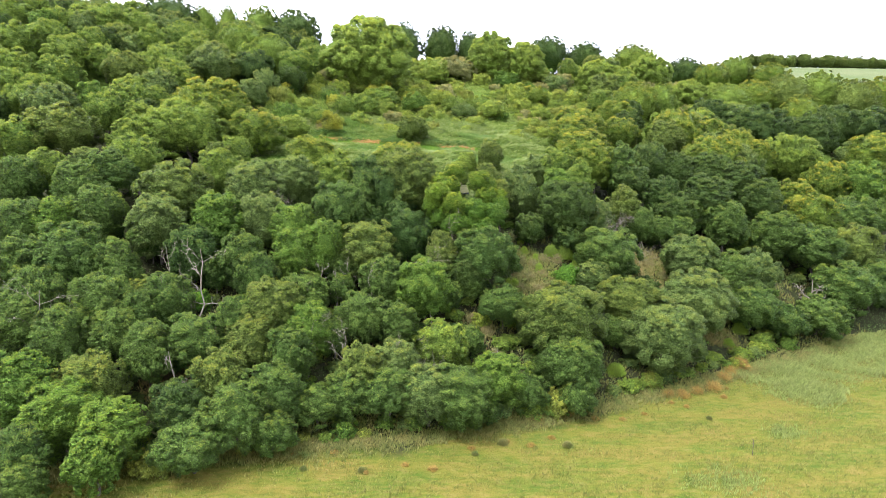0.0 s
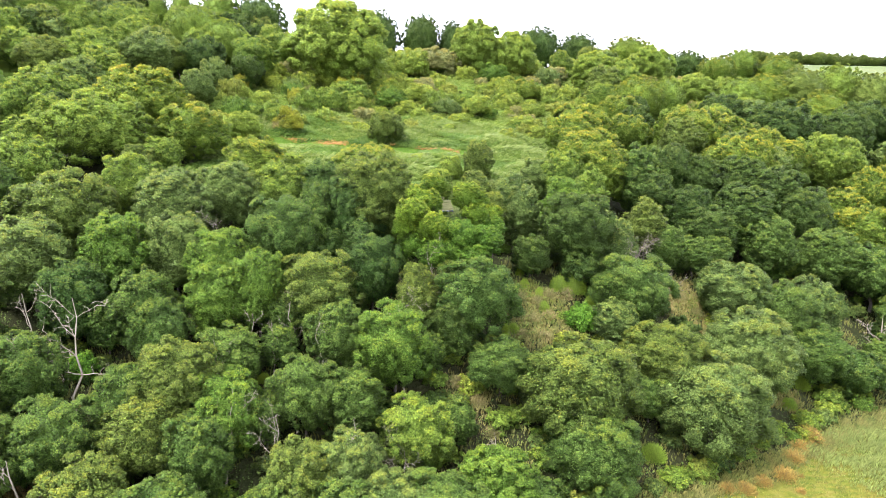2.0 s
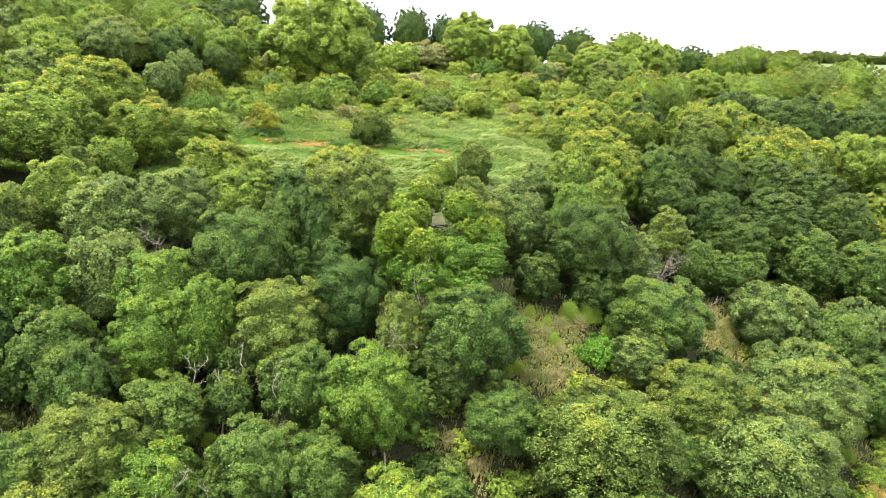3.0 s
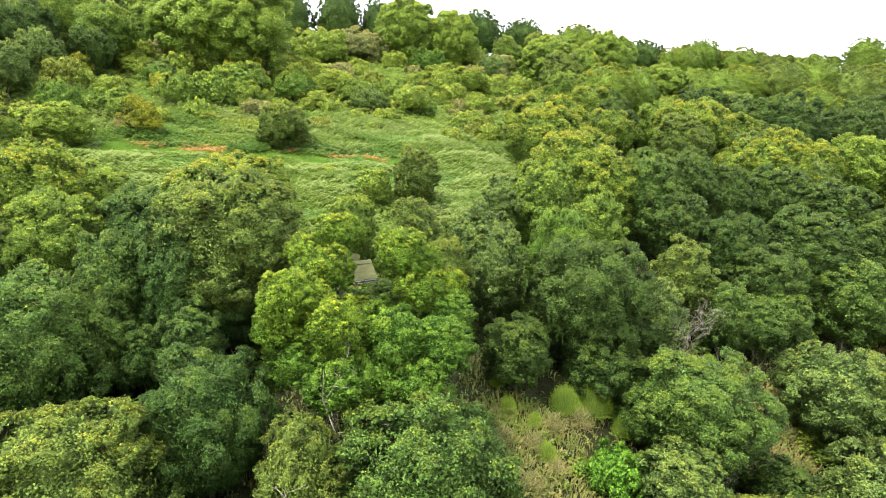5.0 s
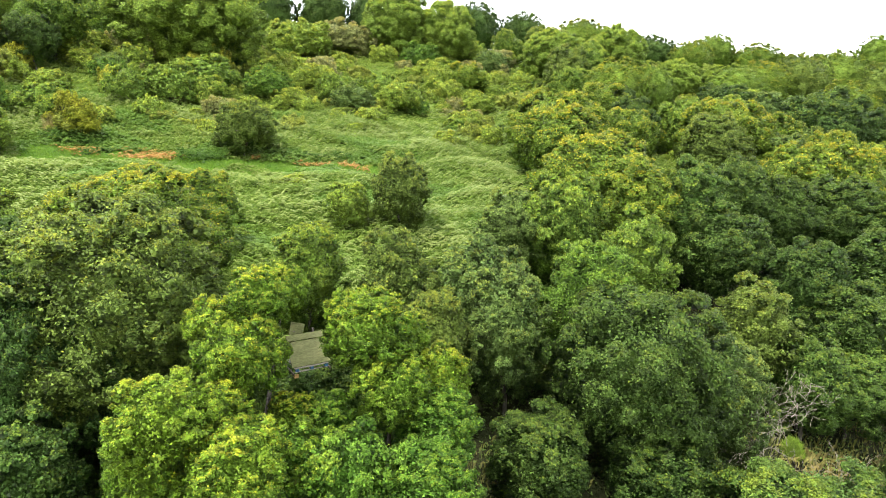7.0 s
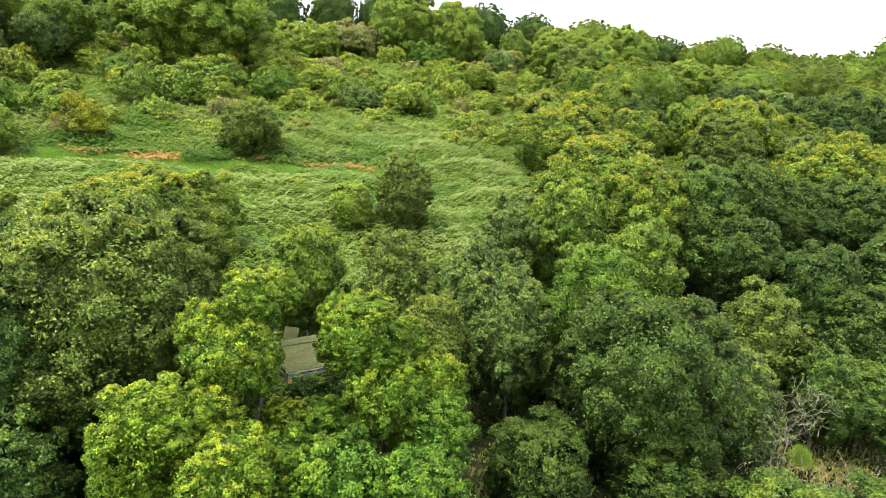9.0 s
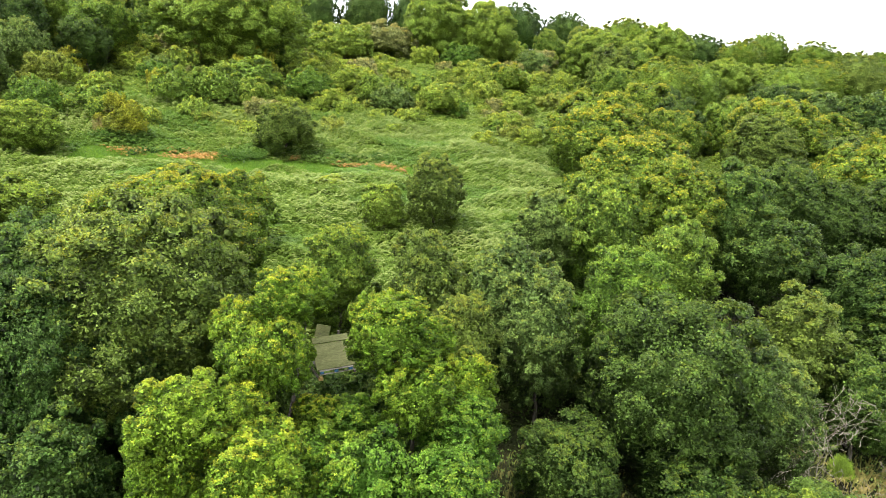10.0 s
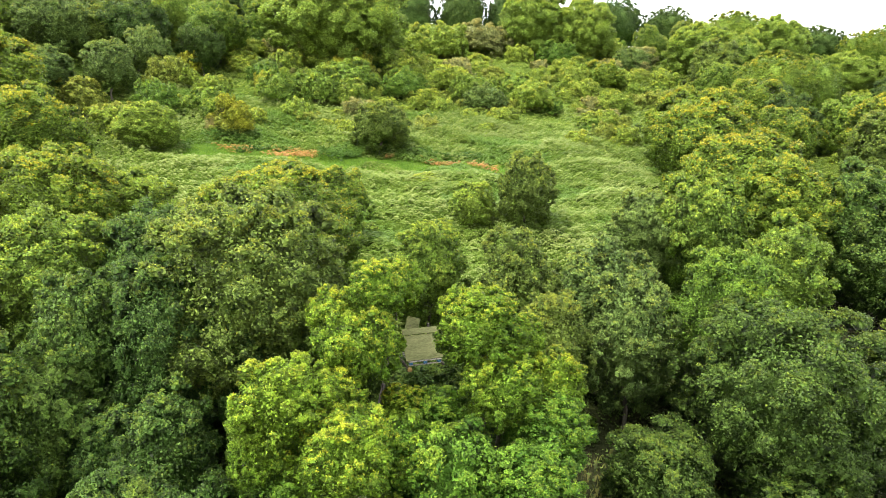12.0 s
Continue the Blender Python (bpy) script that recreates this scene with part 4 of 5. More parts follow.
# understorey and the wood beyond the trees placed to fit the camera's view
fill = np.random.default_rng(21)
tries = 0
count = 0
while tries < 9000 and count < 175:
    tries += 1
    x, y = fill.uniform(-135, 150), fill.uniform(42, 212)
    b = y - float(foot(x))
    if abs(x) > 0.85 * y or (x > 55 and y > 172) or b < 3.5 or (abs(x) < 30 and y > 92):
        continue
    if -34 < x < 40 and y > 92 or (-40 < x < 0 and y > 190):
        continue
    if any(math.hypot(x - a, y - c) < r for a, c, r in ((11, 80, 6), (14, 84, 4), (30, 87, 4.5), (26, 88, 4), (53, 86, 4), (-28, 65, 4), (-14, 69, 3), (40, 79, 3), (20, 67, 3), (-27, 57, 3.5), (-4.5, 83, 3), (-5, 67.7, 1.6), (-28, 60, 3), (15, 87, 4), (37, 79, 3), (51, 102, 3), (-16, 74, 2.5), (-32, 75, 3))):
        continue
    if -41 < x < -24 and 110 < y < 142:
        continue
    r = fill.uniform(1.4, 2.4) if y < 110 else fill.uniform(3.2, 5.5)
    if any((x - a) ** 2 + (y - c) ** 2 < ((0.62 if y < 110 else 0.5) * q + (0.55 if y < 110 else 0.45) * r) ** 2 for a, c, q in planted):
        continue
    leaf = ("green", "green", "olive", "dark", "grey")[int(fill.integers(5))]
    tall = r * 0.8 + fill.uniform(2.4, 4.0) if y < 110 else r * 0.75 + fill.uniform(4.5, 6.0)
    tree(*LOOKS[leaf], leaf, round(x, 1), round(y, 1), r, tall, GRADES["middle"] if y < 100 and abs(x) < 35 else GRADES["plain"])
    count += 1


def wave(x, y):
    return np.sin(x * 0.45 + 1.3 * np.sin(y * 0.33)) * np.sin(y * 0.5 + 0.8 * np.sin(x * 0.29))


# the far tree belt over the fields
def far_wood(name, label, rows):
    """Trees too far to tell apart, joined into one mesh: x, y, crown radius and height of each."""
    verts, faces, cover, n = [], [], [], 0
    for x, y, r, tall in rows:
        flat, me, _ = GRADES["far"][int(fill.integers(len(GRADES["far"])))]
        co, tri, at = np.empty(len(me.vertices) * 3, np.float32), np.empty(len(me.polygons) * 3, np.int32), np.empty(len(me.vertices) * 4, np.float32)
        me.vertices.foreach_get("co", co)
        me.loops.foreach_get("vertex_index", tri)
        me.attributes["cover"].data.foreach_get("color", at)
        half = 0.5 * tall
        verts.append(co.reshape(-1, 3) * np.array([r, r, half / flat]) + np.array([x, y, float(height(x, y)) + tall - half]))
        faces.append(tri.reshape(-1, 3) + n)
        cover.append(at.reshape(-1, 4))
        n += len(co) // 3
    ob = new(name, mesh_of(name, np.concatenate(verts), np.concatenate(faces), LEAF["olive"], np.concatenate(cover)))
    return tagged(ob, label, "woodland", kind="stuff")


far_wood("far_tree_belt", "hazy green belt of trees across the far field",
         [(246 + 2.9 * k + fill.uniform(-1.5, 1.5), 516 + fill.uniform(-6, 6), fill.uniform(4.0, 7.0), fill.uniform(7.5, 11.5)) for k in range(48)])

# low scrub between the bracken and the ridge
count = 0
while count < 360:
    x, y = fill.uniform(-66, 75), fill.uniform(126, 216)
    if y < 138 and x > -30:
        continue
    if y < 147 and x > -30 and fill.uniform() < 0.65:
        continue
    leaf = ("scrub", "scrub", "lime", "ash", "scrub", "buff", "fresh", "scrub")[int(fill.integers(8))]
    r = fill.uniform(1.2, 1.9) + 1.9 * fill.uniform() ** 2 if y < 195 else fill.uniform(2.2, 4.2)
    bush(*BUSH_LOOKS[leaf], leaf, round(x, 1), round(y, 1), r, r * fill.uniform(1.0, 1.4), SCRUB)
    count += 1


for k in range(90):
    x, y = fill.uniform(-30, 34), fill.uniform(137, 186)
    leaf = ("scrub", "lime", "ash", "scrub", "buff", "scrub", "lime")[int(fill.integers(7))]
    r = fill.uniform(0.9, 2.3)
    bush(*BUSH_LOOKS[leaf], leaf, round(x, 1), round(y, 1), r, r * fill.uniform(1.0, 1.45), SCRUB)

# broad leafy mounds in the scrub, some turning gold
for x, y, leaf, r, tall in ((-22.6, 148.0, "green", 3.6, 5.2), (-18.4, 150.0, "green", 4.0, 5.6), (-14.2, 151.6, "green", 3.2, 4.4), (-33.8, 136.4, "fresh", 3.1, 5.0), (-28.4, 139.6, "green", 3.2, 4.4),
                            (-6.8, 156.0, "fresh", 3.6, 4.8), (3.4, 157.6, "green", 3.8, 5.0), (9.5, 159.0, "green", 3.4, 4.6), (-18.0, 163.5, "gold", 2.3, 4.2), (-15.6, 167.0, "gold", 2.6, 5.0),
                            (-38.0, 153.0, "gold", 2.2, 4.0), (-8.5, 165.0, "gold", 2.6, 3.4), (-26.4, 152.5, "gold", 1.8, 3.4), (6.0, 148.5, "gold", 1.2, 1.6)):
    bush(*BUSH_LOOKS[leaf], leaf, x, y, r, tall)


def golden_thorn(x, y):
    """A half-bare thorn: pale twigs on one side, golden leaf on the other."""
    root = new("hawthorn_tree")
    root.location = (x, y, float(height(x, y)) - 0.05)
    part_of("stem", STEM, root, BARK, (0, 0, 0), (2.0, 1.6, 3.4), 0.4)
    part_of("twigs", TANGLES[0], root, LEAF["dry"], (-1.7, 0.0, 0.5), (1.6, 1.4, 2.4), 1.9)
    for k, (at, size) in enumerate((((1.1, -0.3, 2.5), (1.7, 1.5, 2.0)), ((1.9, -0.3, 1.4), (1.3, 1.3, 1.6)), ((0.0, -0.2, 3.8), (1.2, 1.1, 1.4)), ((0.1, -0.5, 1.4), (1.1, 0.9, 1.2)), ((-2.1, 0.2, 2.3), (0.7, 0.7, 0.7)))):
        part_of("foliage", BUSHES[k % 3], root, LEAF["gold"], at, size, 1.7 * k)
    return tagged(root, "half-bare thorn tree with golden leaves and pale twigs", "tree")


golden_thorn(-24.2, 133.4)

# brambles and saplings on the floor of the wood
count = 0
while count < 300:
    x, y = fill.uniform(-52, 64), fill.uniform(50, 108)
    if not 1.5 < y - float(foot(x)) < 34 or abs(x) > 0.8 * y:
        continue
    if any(math.hypot(x - a, y - c) < q for a, c, q in ((11.5, 81.5, 4.5), (30.5, 88.0, 4.0), (-28.3, 60.3, 2.6), (36.7, 79.1, 2.4), (51, 101.5, 2.6), (2.9, 84.5, 2.0))):
        continue
    leaf = ("green", "dark", "grey", "fresh", "dark", "green")[int(fill.integers(6))]
    r = fill.uniform(0.8, 1.7)
    bush(*BUSH_LOOKS[leaf], leaf, round(x, 1), round(y, 1), r, r * fill.uniform(0.8, 1.2), SCRUB)
    count += 1


# low bramble mounds in the bracken
for k in range(30):
    x, y = fill.uniform(-28, 20), fill.uniform(100, 147)
    leaf = ("green", "scrub", "dark", "green")[int(fill.integers(4))]
    r = fill.uniform(0.8, 1.9)
    bush(*BUSH_LOOKS["green" if leaf == "dark" else leaf], leaf, round(x, 1), round(y, 1), r, r * fill.uniform(0.55, 0.8), SCRUB)
# shrubs along the foot of the wood
for k in range(46):
    x = -40 + 1.78 * k + fill.uniform(-0.7, 0.7)
    y = float(foot(x)) + fill.uniform(0.6, 2.6)
    leaf = ("green", "scrub", "green", "grey", "green", "fresh", "lime")[int(fill.integers(7))]
    r = fill.uniform(0.8, 1.6) if leaf != "lime" else fill.uniform(0.5, 0.9)
    bush(*BUSH_LOOKS[leaf], leaf, round(x, 1), round(y, 1), r, r * fill.uniform(0.9, 1.4), SCRUB)
for x, y, leaf, r in ((4.6, 71.6, "scrub", 1.5), (7.0, 69.0, "green", 1.6), (3.2, 69.6, "grey", 1.4), (8.2, 72.4, "green", 1.5), (9.0, 76.6, "scrub", 1.2), (14.6, 78.6, "scrub", 1.5),
                      (18.5, 79.2, "scrub", 1.4), (13.0, 76.4, "green", 1.5), (15.2, 81.8, "green", 1.0), (8.6, 81.6, "green", 1.1), (19.4, 82.6, "lime", 0.8), (33.2, 86.2, "scrub", 1.3),
                      (43.5, 80.4, "green", 1.6), (46.5, 83.0, "scrub", 1.6), (49.5, 84.5, "green", 1.5), (41.5, 77.6, "scrub", 1.4)):
    bush(*BUSH_LOOKS[leaf], leaf, x, y, r, r * 1.05, SCRUB)

for x, y, r, h in ((5.8, 55.1, 0.8, 0.9), (-7.2, 50.3, 0.6, 0.7), (12, 54.8, 0.8, 0.8), (-12.5, 50.6, 0.5, 0.6), (3.0, 53.2, 0.5, 0.6), (28.0, 60.5, 0.5, 0.6)):
    broom("weed_clump", "sparse straw-green weed clump standing in the meadow", "bank", x, y, r, h)

# small rusty docks in the grass
for k in range(16):
    x = -14 + 3.2 * k + fill.uniform(-1.2, 1.2)
    bush(*BUSH_LOOKS["rust"], "rust", round(x, 1), round(float(foot(x)) - fill.uniform(0.8, 6.0), 1), fill.uniform(0.3, 0.6), fill.uniform(0.5, 0.8))

# broom on the open banks
GREEN_BROOM = ("broom_bush", "bright yellow-green feathery broom bush on the slope")
DEAD_BROOM = ("dead_broom_bush", "dry pale brown dead broom on the open bank")
for x, y, r, h in ((17.0, 85.4, 1.8, 2.9), (15.2, 85.4, 1.5, 2.4), (18.6, 84.4, 1.0, 1.8), (13.0, 82.2, 0.9, 1.6), (9.4, 79.0, 0.9, 1.5), (11.3, 84.6, 0.8, 1.6), (11.0, 86.3, 0.7, 1.8), (12.8, 84.0, 0.7, 1.3), (28.4, 91.2, 0.9, 1.6), (29.6, 93.6, 0.9, 1.6),
                   (20.2, 68.3, 1.6, 2.0), (40.5, 80.7, 1.5, 2.2), (45.0, 84.6, 1.5, 2.4), (37.5, 77.5, 1.1, 1.6), (-13.4, 70.3, 0.8, 1.2), (-20.5, 71.5, 1.2, 1.6), (8.5, 78.3, 0.6, 1.8), (0.9, 72.0, 0.9, 1.5)):
    broom(*GREEN_BROOM, "shoot", x, y, r, h)
for x, y, r, h in ((15.8, 84.6, 1.3, 1.5), (13.9, 83.9, 1.1, 1.3), (12.3, 82.8, 1.1, 1.2), (10.6, 82.6, 1.0, 1.2), (9.7, 80.6, 1.0, 1.2), (11.6, 80.6, 1.1, 1.2), (13.4, 81.6, 1.0, 1.1),
                   (10.2, 78.6, 0.9, 1.1), (12.4, 78.8, 1.0, 1.0), (7.4, 77.2, 0.9, 1.2), (30.0, 88.4, 1.3, 1.4), (31.4, 86.8, 1.1, 1.3), (32.5, 88.9, 1.0, 1.2), (34.6, 90.8, 1.4, 2.4), (3.4, 71.8, 1.0, 1.2),
                   (5.2, 70.4, 1.0, 1.1), (-28.6, 60.6, 1.3, 1.7), (-30.3, 60.0, 1.1, 1.4), (-26.9, 59.9, 0.9, 1.3), (-5.4, 67.4, 1.0, 1.2), (6.2, 68.0, 1.0, 1.2)):
    broom(*DEAD_BROOM, "deadshoot", x, y, r, h)


# ---- bracken, undergrowth, grass ----
def fronds(rng, x, y, length, lean, spread, pairs=5, lift=0.55, mound=0.0, rise=0.55, droop=0.62):
    """Feathery fronds: a bent rib with pairs of narrow leaflets, drooping to the tip."""
    n = len(x)
    z = height(x, y)
    a = lean + rng.normal(0, spread, n)
    flat = np.stack([np.cos(a), np.sin(a), np.zeros(n)], 1)
    side = np.stack([-np.sin(a), np.cos(a), np.zeros(n)], 1)
    size = (length * rng.uniform(0.65, 1.25, n))[:, None]
    base = np.stack([x, y, z + rng.uniform(0.35, 1.0, n) * lift + mound * (0.5 + 0.5 * wave(x * 0.8 + 3, y * 1.1))], 1)
    verts, faces = [], []
    up = np.array([0, 0, 1.0])

    def rib(s):
        return base + flat * size * s * 0.85 + up * size * (rise * s - droop * s * s)

    for k in range(pairs):
        s0, s1 = k / pairs, (k + 0.75) / pairs
        reach = size * 0.30 * (1 - 0.85 * k / pairs)
        p0, p1 = rib(s0), rib(s1)
        for sgn in (1, -1):
            tip = (p0 + p1) / 2 + side * sgn * reach + flat * size * 0.13 - up * reach * 0.25
            verts += [p0, p1, tip]
    v = np.stack(verts, 1).reshape(-1, 3)
    f = np.arange(len(v)).reshape(-1, 3)
    return v, f


def blades(rng, x, y, tall, lean, width, per=3):
    n = len(x)
    z = height(x, y)
    verts = []
    for k in range(per):
        a = rng.uniform(0, 6.28, n)
        h = (tall * rng.uniform(0.5, 1.2, n))[:, None]
        base = np.stack([x + rng.normal(0, 0.10, n), y + rng.normal(0, 0.10, n), z - 0.03], 1)
        side = np.stack([np.cos(a), np.sin(a), np.zeros(n)], 1) * width
        turn = lean + rng.normal(0, 1.4, n)
        bend = np.stack([np.cos(turn), np.sin(turn), np.zeros(n)], 1)
        mid = base + np.array([0, 0, 0.65]) * h + bend * h * 0.06
        tip = base + np.array([0, 0, 0.95]) * h + bend * h * 0.34
        verts += [base - side, base + side, mid + side, base - side, mid + side, tip]
    v = np.stack(verts, 1).reshape(-1, 3)
    return v, np.arange(len(v)).reshape(-1, 3)


def stuff(name, vf, leaf, label, category):
    ob = new(name, mesh_of(name, vf[0], vf[1], LEAF[leaf]))
    return tagged(ob, label, category, kind="stuff")


def path_line(x):
    return 129.2 - 0.05 * (np.asarray(x) + 6) + 0.8 * np.sin(np.asarray(x) * 0.3)


RUSSET = ((-22.3, 130.0, 1.0), (-20.8, 129.9, 0.6), (-16.6, 130.7, 1.4), (-15.2, 130.0, 1.5), (-14.0, 129.4, 0.8), (-5.2, 129.9, 0.5), (0.0, 129.7, 0.9), (1.6, 129.4, 0.5), (4.4, 128.8, 0.8), (5.6, 128.5, 0.7))
br = np.random.default_rng(41)
bx, by = br.uniform(-38, 26, 80000), br.uniform(93, 148, 80000)
above = by - path_line(bx)
keep = (bx > -34 + 0.25 * (110 - by)) & ~((above > np.where(bx > -9, -1.5, -3.4) + 1.1 * np.sin(bx * 0.8)) & (above < 0.7) & (bx > -26.5) & (bx < 9))
for x, y, r in RUSSET:
    keep &= (bx - x) ** 2 / 1.4 + (by - y + 0.6) ** 2 > (r * 0.9) ** 2
deep = keep & ((wave(bx * 0.55 + 5, by * 0.7 + 1) > 0.5) | ((above > 0.8) & (above < 5.0 + 1.5 * np.sin(bx * 0.5)) & (bx > -27) & (bx < 12) & (wave(bx * 0.9, by * 0.9 + 2) > -0.35)))
keep &= ~deep
low = np.where(above < 0, np.clip((-2.6 - above) / 5.0, 0.12, 1.0), np.clip((above - 0.2) / 3.5, 0.15, 1.0))
low = np.where((bx > -29) & (bx < 11), low, 1.0)
pale = keep & (br.uniform(0, 1, len(bx)) < 0.10 + 0.25 * (wave(bx * 0.7 + 1, by * 0.9) > 0.25))
keep &= ~pale
stuff("bracken", fronds(br, bx[keep], by[keep], 0.70, -0.75, 0.55, pairs=5, lift=0.8 * low[keep], mound=0.7 * low[keep], rise=1.15, droop=0.95), "bracken", "pale green bracken fern covering the open slope", "fern")
stuff("bracken", fronds(br, bx[pale], by[pale], 0.85, -0.65, 0.35, pairs=5, lift=1.0 * low[pale], mound=0.75 * low[pale], rise=1.1, droop=1.05), "palefern", "silvery pale bracken fronds bent over by wind", "fern")
stuff("bracken", fronds(br, bx[deep], by[deep], 0.85, -1.2, 0.9, pairs=5, lift=0.7 * low[deep], mound=0.6 * low[deep], rise=1.1, droop=1.0), "deepfern", "deep green bracken in tall banks above the path", "fern")
gx2, gy2 = br.uniform(-31, 12, 16000), br.uniform(-4.5, 1.2, 16000)
gy2 = gy2 + path_line(gx2)
stuff("path_grass", blades(br, gx2, gy2, 0.30, -1.2, 0.03, 3), "lawn", "short bright green grass along the hillside path", "grass")

for x, y, wide, deep_by, n in ((-23.6, 132.2, 2.6, 0.7, 420), (-10.4, 129.6, 2.4, 0.9, 420), (0.8, 132.0, 3.8, 0.9, 600), (-20.0, 128.0, 1.4, 0.5, 120)):
    nx, ny = x + br.uniform(-1, 1, n) * wide, y + br.normal(0, 0.6, n) * deep_by
    stuff("nettle_bed", fronds(br, nx, ny, 0.55, -1.3, 1.6, pairs=7, lift=0.75, mound=0.35, rise=1.0, droop=0.7), "nettle", "dark green nettles in a bank beside the path", "nettles")

hx, hy = br.uniform(-60, 58, 34000), br.uniform(137, 204, 34000)
keep = wave(hx * 0.7, hy * 0.7) > -0.95
stuff("rough_grass", fronds(br, hx[keep], hy[keep], 1.1, -1.0, 1.2, pairs=5, mound=0.5, rise=0.9, droop=0.8), "herb", "rough green herbs between scrub bushes", "herbs")

ux, uy = br.uniform(-56, 72, 170000), br.uniform(44, 115, 170000)
ub = uy - foot(ux)
keep = (ub > 0.5) & (ub < 46) & (wave(ux * 1.3, uy * 1.3) > -0.45)
ux, uy = ux[keep], uy[keep]
uz = height(ux, uy) + br.uniform(0.05, 1.1, len(ux)) * (0.4 + 0.6 * np.clip(wave(ux * 2, uy * 2) + 0.5, 0, 1))
stuff("undergrowth", leaf_cards(br, np.stack([ux, uy, uz], 1), br.normal(size=(len(ux), 3)) * 0.6 + np.array([0, -0.3, 1.0]), 0.125, 0.10, simple=True),
      "under", "dark green ivy and bramble undergrowth beneath trees", "undergrowth")


def dry_patch(x, y, r, n, leaf="dry", name="dead_bracken", label="brown dead bracken and dry grass on the slope"):
    a, q = br.uniform(0, 6.28, n), np.sqrt(br.uniform(0, 1, n)) * r
    q = q * br.uniform(0.55, 1.35, n)
    px, py = x + q * np.cos(a) * 1.3, y + q * np.sin(a)
    ob = stuff(name, fronds(br, px, py, 0.75, -1.4, 1.5, pairs=11, lift=0.55, rise=0.9, droop=0.9), leaf, label, "dead bracken")
    return ob


for x, y, r in ((11.5, 81.0, 3.6), (30.3, 88.6, 3.0), (-28.3, 60.3, 2.4), (36.7, 79.1, 2.0), (51, 101.5, 2.4)):
    dry_patch(x, y, r, int(14 * r * r))
for x, y, r in ((-12.8, 55.6, 2.6), (-7.6, 57.6, 2.4), (-17, 54.0, 2.0), (5.7, 60.0, 1.6), (10, 61.0, 1.4)):
    near = br.normal(0, 1, (2, int(320 * r)))
    stuff("dry_grass", blades(br, x + near[0] * r, y - 0.4 + near[1] * r * 0.6, 0.42, -1.0, 0.014, 3), "bank", "tall green and straw-brown grass at the foot of the wood", "grass")
for x, y, r in RUSSET:
    dry_patch(x, y - 0.1, r * 1.25, int(34 * r * r) + 8, "russet", "dead_bracken", "russet-orange dead bracken beside the path")

for x, y, r, n in ((13.4, 82.6, 2.6, 260), (9.6, 79.4, 2.2, 220), (11.4, 84.4, 1.8, 160), (31.6, 87.6, 2.4, 200), (37.5, 79.8, 1.8, 130), (50.4, 102.0, 2.0, 120)):
    tuft = br.normal(0, 0.5, (2, n)) * r
    stuff("bank_herbs", fronds(br, x + tuft[0], y + tuft[1], 0.5, -1.2, 1.2, pairs=9, lift=0.6, rise=0.9, droop=0.8), "herb", "green herbs growing through dry grass", "herbs")

qx, qy = br.uniform(-42, 62, 60000), br.uniform(46, 110, 60000)
qb = qy - foot(qx)
keep = (qb > 0) & (qb < 30) & (wave(qx * 0.8 + 2, qy * 0.8) > -0.1)
stuff("bank_grass", blades(br, qx[keep], qy[keep], 0.55, -1.2, 0.03, 2), "bank", "mixed green and straw-coloured grass on the wooded bank", "grass")
keep = (qb > 0) & (qb < 30)
for x, y, r in ((11.5, 81.5, 4.2), (31, 88, 3.6), (-5.4, 67.7, 2.0), (4.2, 71, 2.2), (-28.3, 60.3, 2.6), (36.7, 79.1, 2.4), (51, 101.5, 2.6)):
    near = keep & ((qx - x) ** 2 + (qy - y) ** 2 < r * r)
    stuff("straw_grass", blades(br, np.repeat(qx[near], 4) + br.normal(0, 0.3, 4 * near.sum()), np.repeat(qy[near], 4) + br.normal(0, 0.3, 4 * near.sum()), 0.6, -1.3, 0.028, 2), "dry",
          "straw-brown dry grass on the open bank", "grass")
mx, my = br.uniform(-50, 75, 84000), br.uniform(36, 88, 84000)
keep = (my < foot(mx) + 0.5) & (my > foot(mx) - 30)
stuff("meadow_grass", blades(br, mx[keep], my[keep], 0.24 + 0.10 * wave(mx[keep] * 0.7, my[keep] * 1.8), -0.5, 0.016, 3), "grass", "yellow-green meadow grass with pale seed heads", "grass")
rx, ry = br.uniform(33, 90, 60000), br.uniform(55, 100, 60000)
rb = ry - foot(rx)
keep = (rb < 0.5) & (rb > -9.0 - 0.10 * (rx - 36) + 2.0 * np.sin(rx * 0.4) + br.normal(0, 0.9, len(rx))) & (rx > 36.5 - 0.25 * rb + br.normal(0, 0.9, len(rx)))
stuff("reed_bed", blades(br, rx[keep], ry[keep], 0.55 + 0.3 * wave(rx[keep] * 1.3, ry[keep] * 1.6), -0.4, 0.012, 4), "reed", "tall pale green reeds at the meadow's edge", "reeds")
ex, ey = br.uniform(-40, 60, 9000), br.normal(-0.1, 0.8, 9000)
ey = ey + foot(ex)
stuff("edge_grass", blades(br, ex, ey, 0.5, -0.6, 0.016, 3), "bank", "long green grass along the foot of the wood", "grass")


lx, ly = br.normal(24.6, 1.8, 420), br.normal(48.8, 1.1, 420)
stuff("lodged_grass", blades(br, lx, ly, 0.36, 0.4, 0.02, 4), "reed", "pale flattened grass swirled in the meadow", "grass")
lx, ly = br.normal(34.5, 1.2, 260), br.normal(57.5, 0.8, 260)
stuff("lodged_grass", blades(br, lx, ly, 0.36, 0.2, 0.02, 4), "reed", "pale flattened grass swirled in the meadow", "grass")


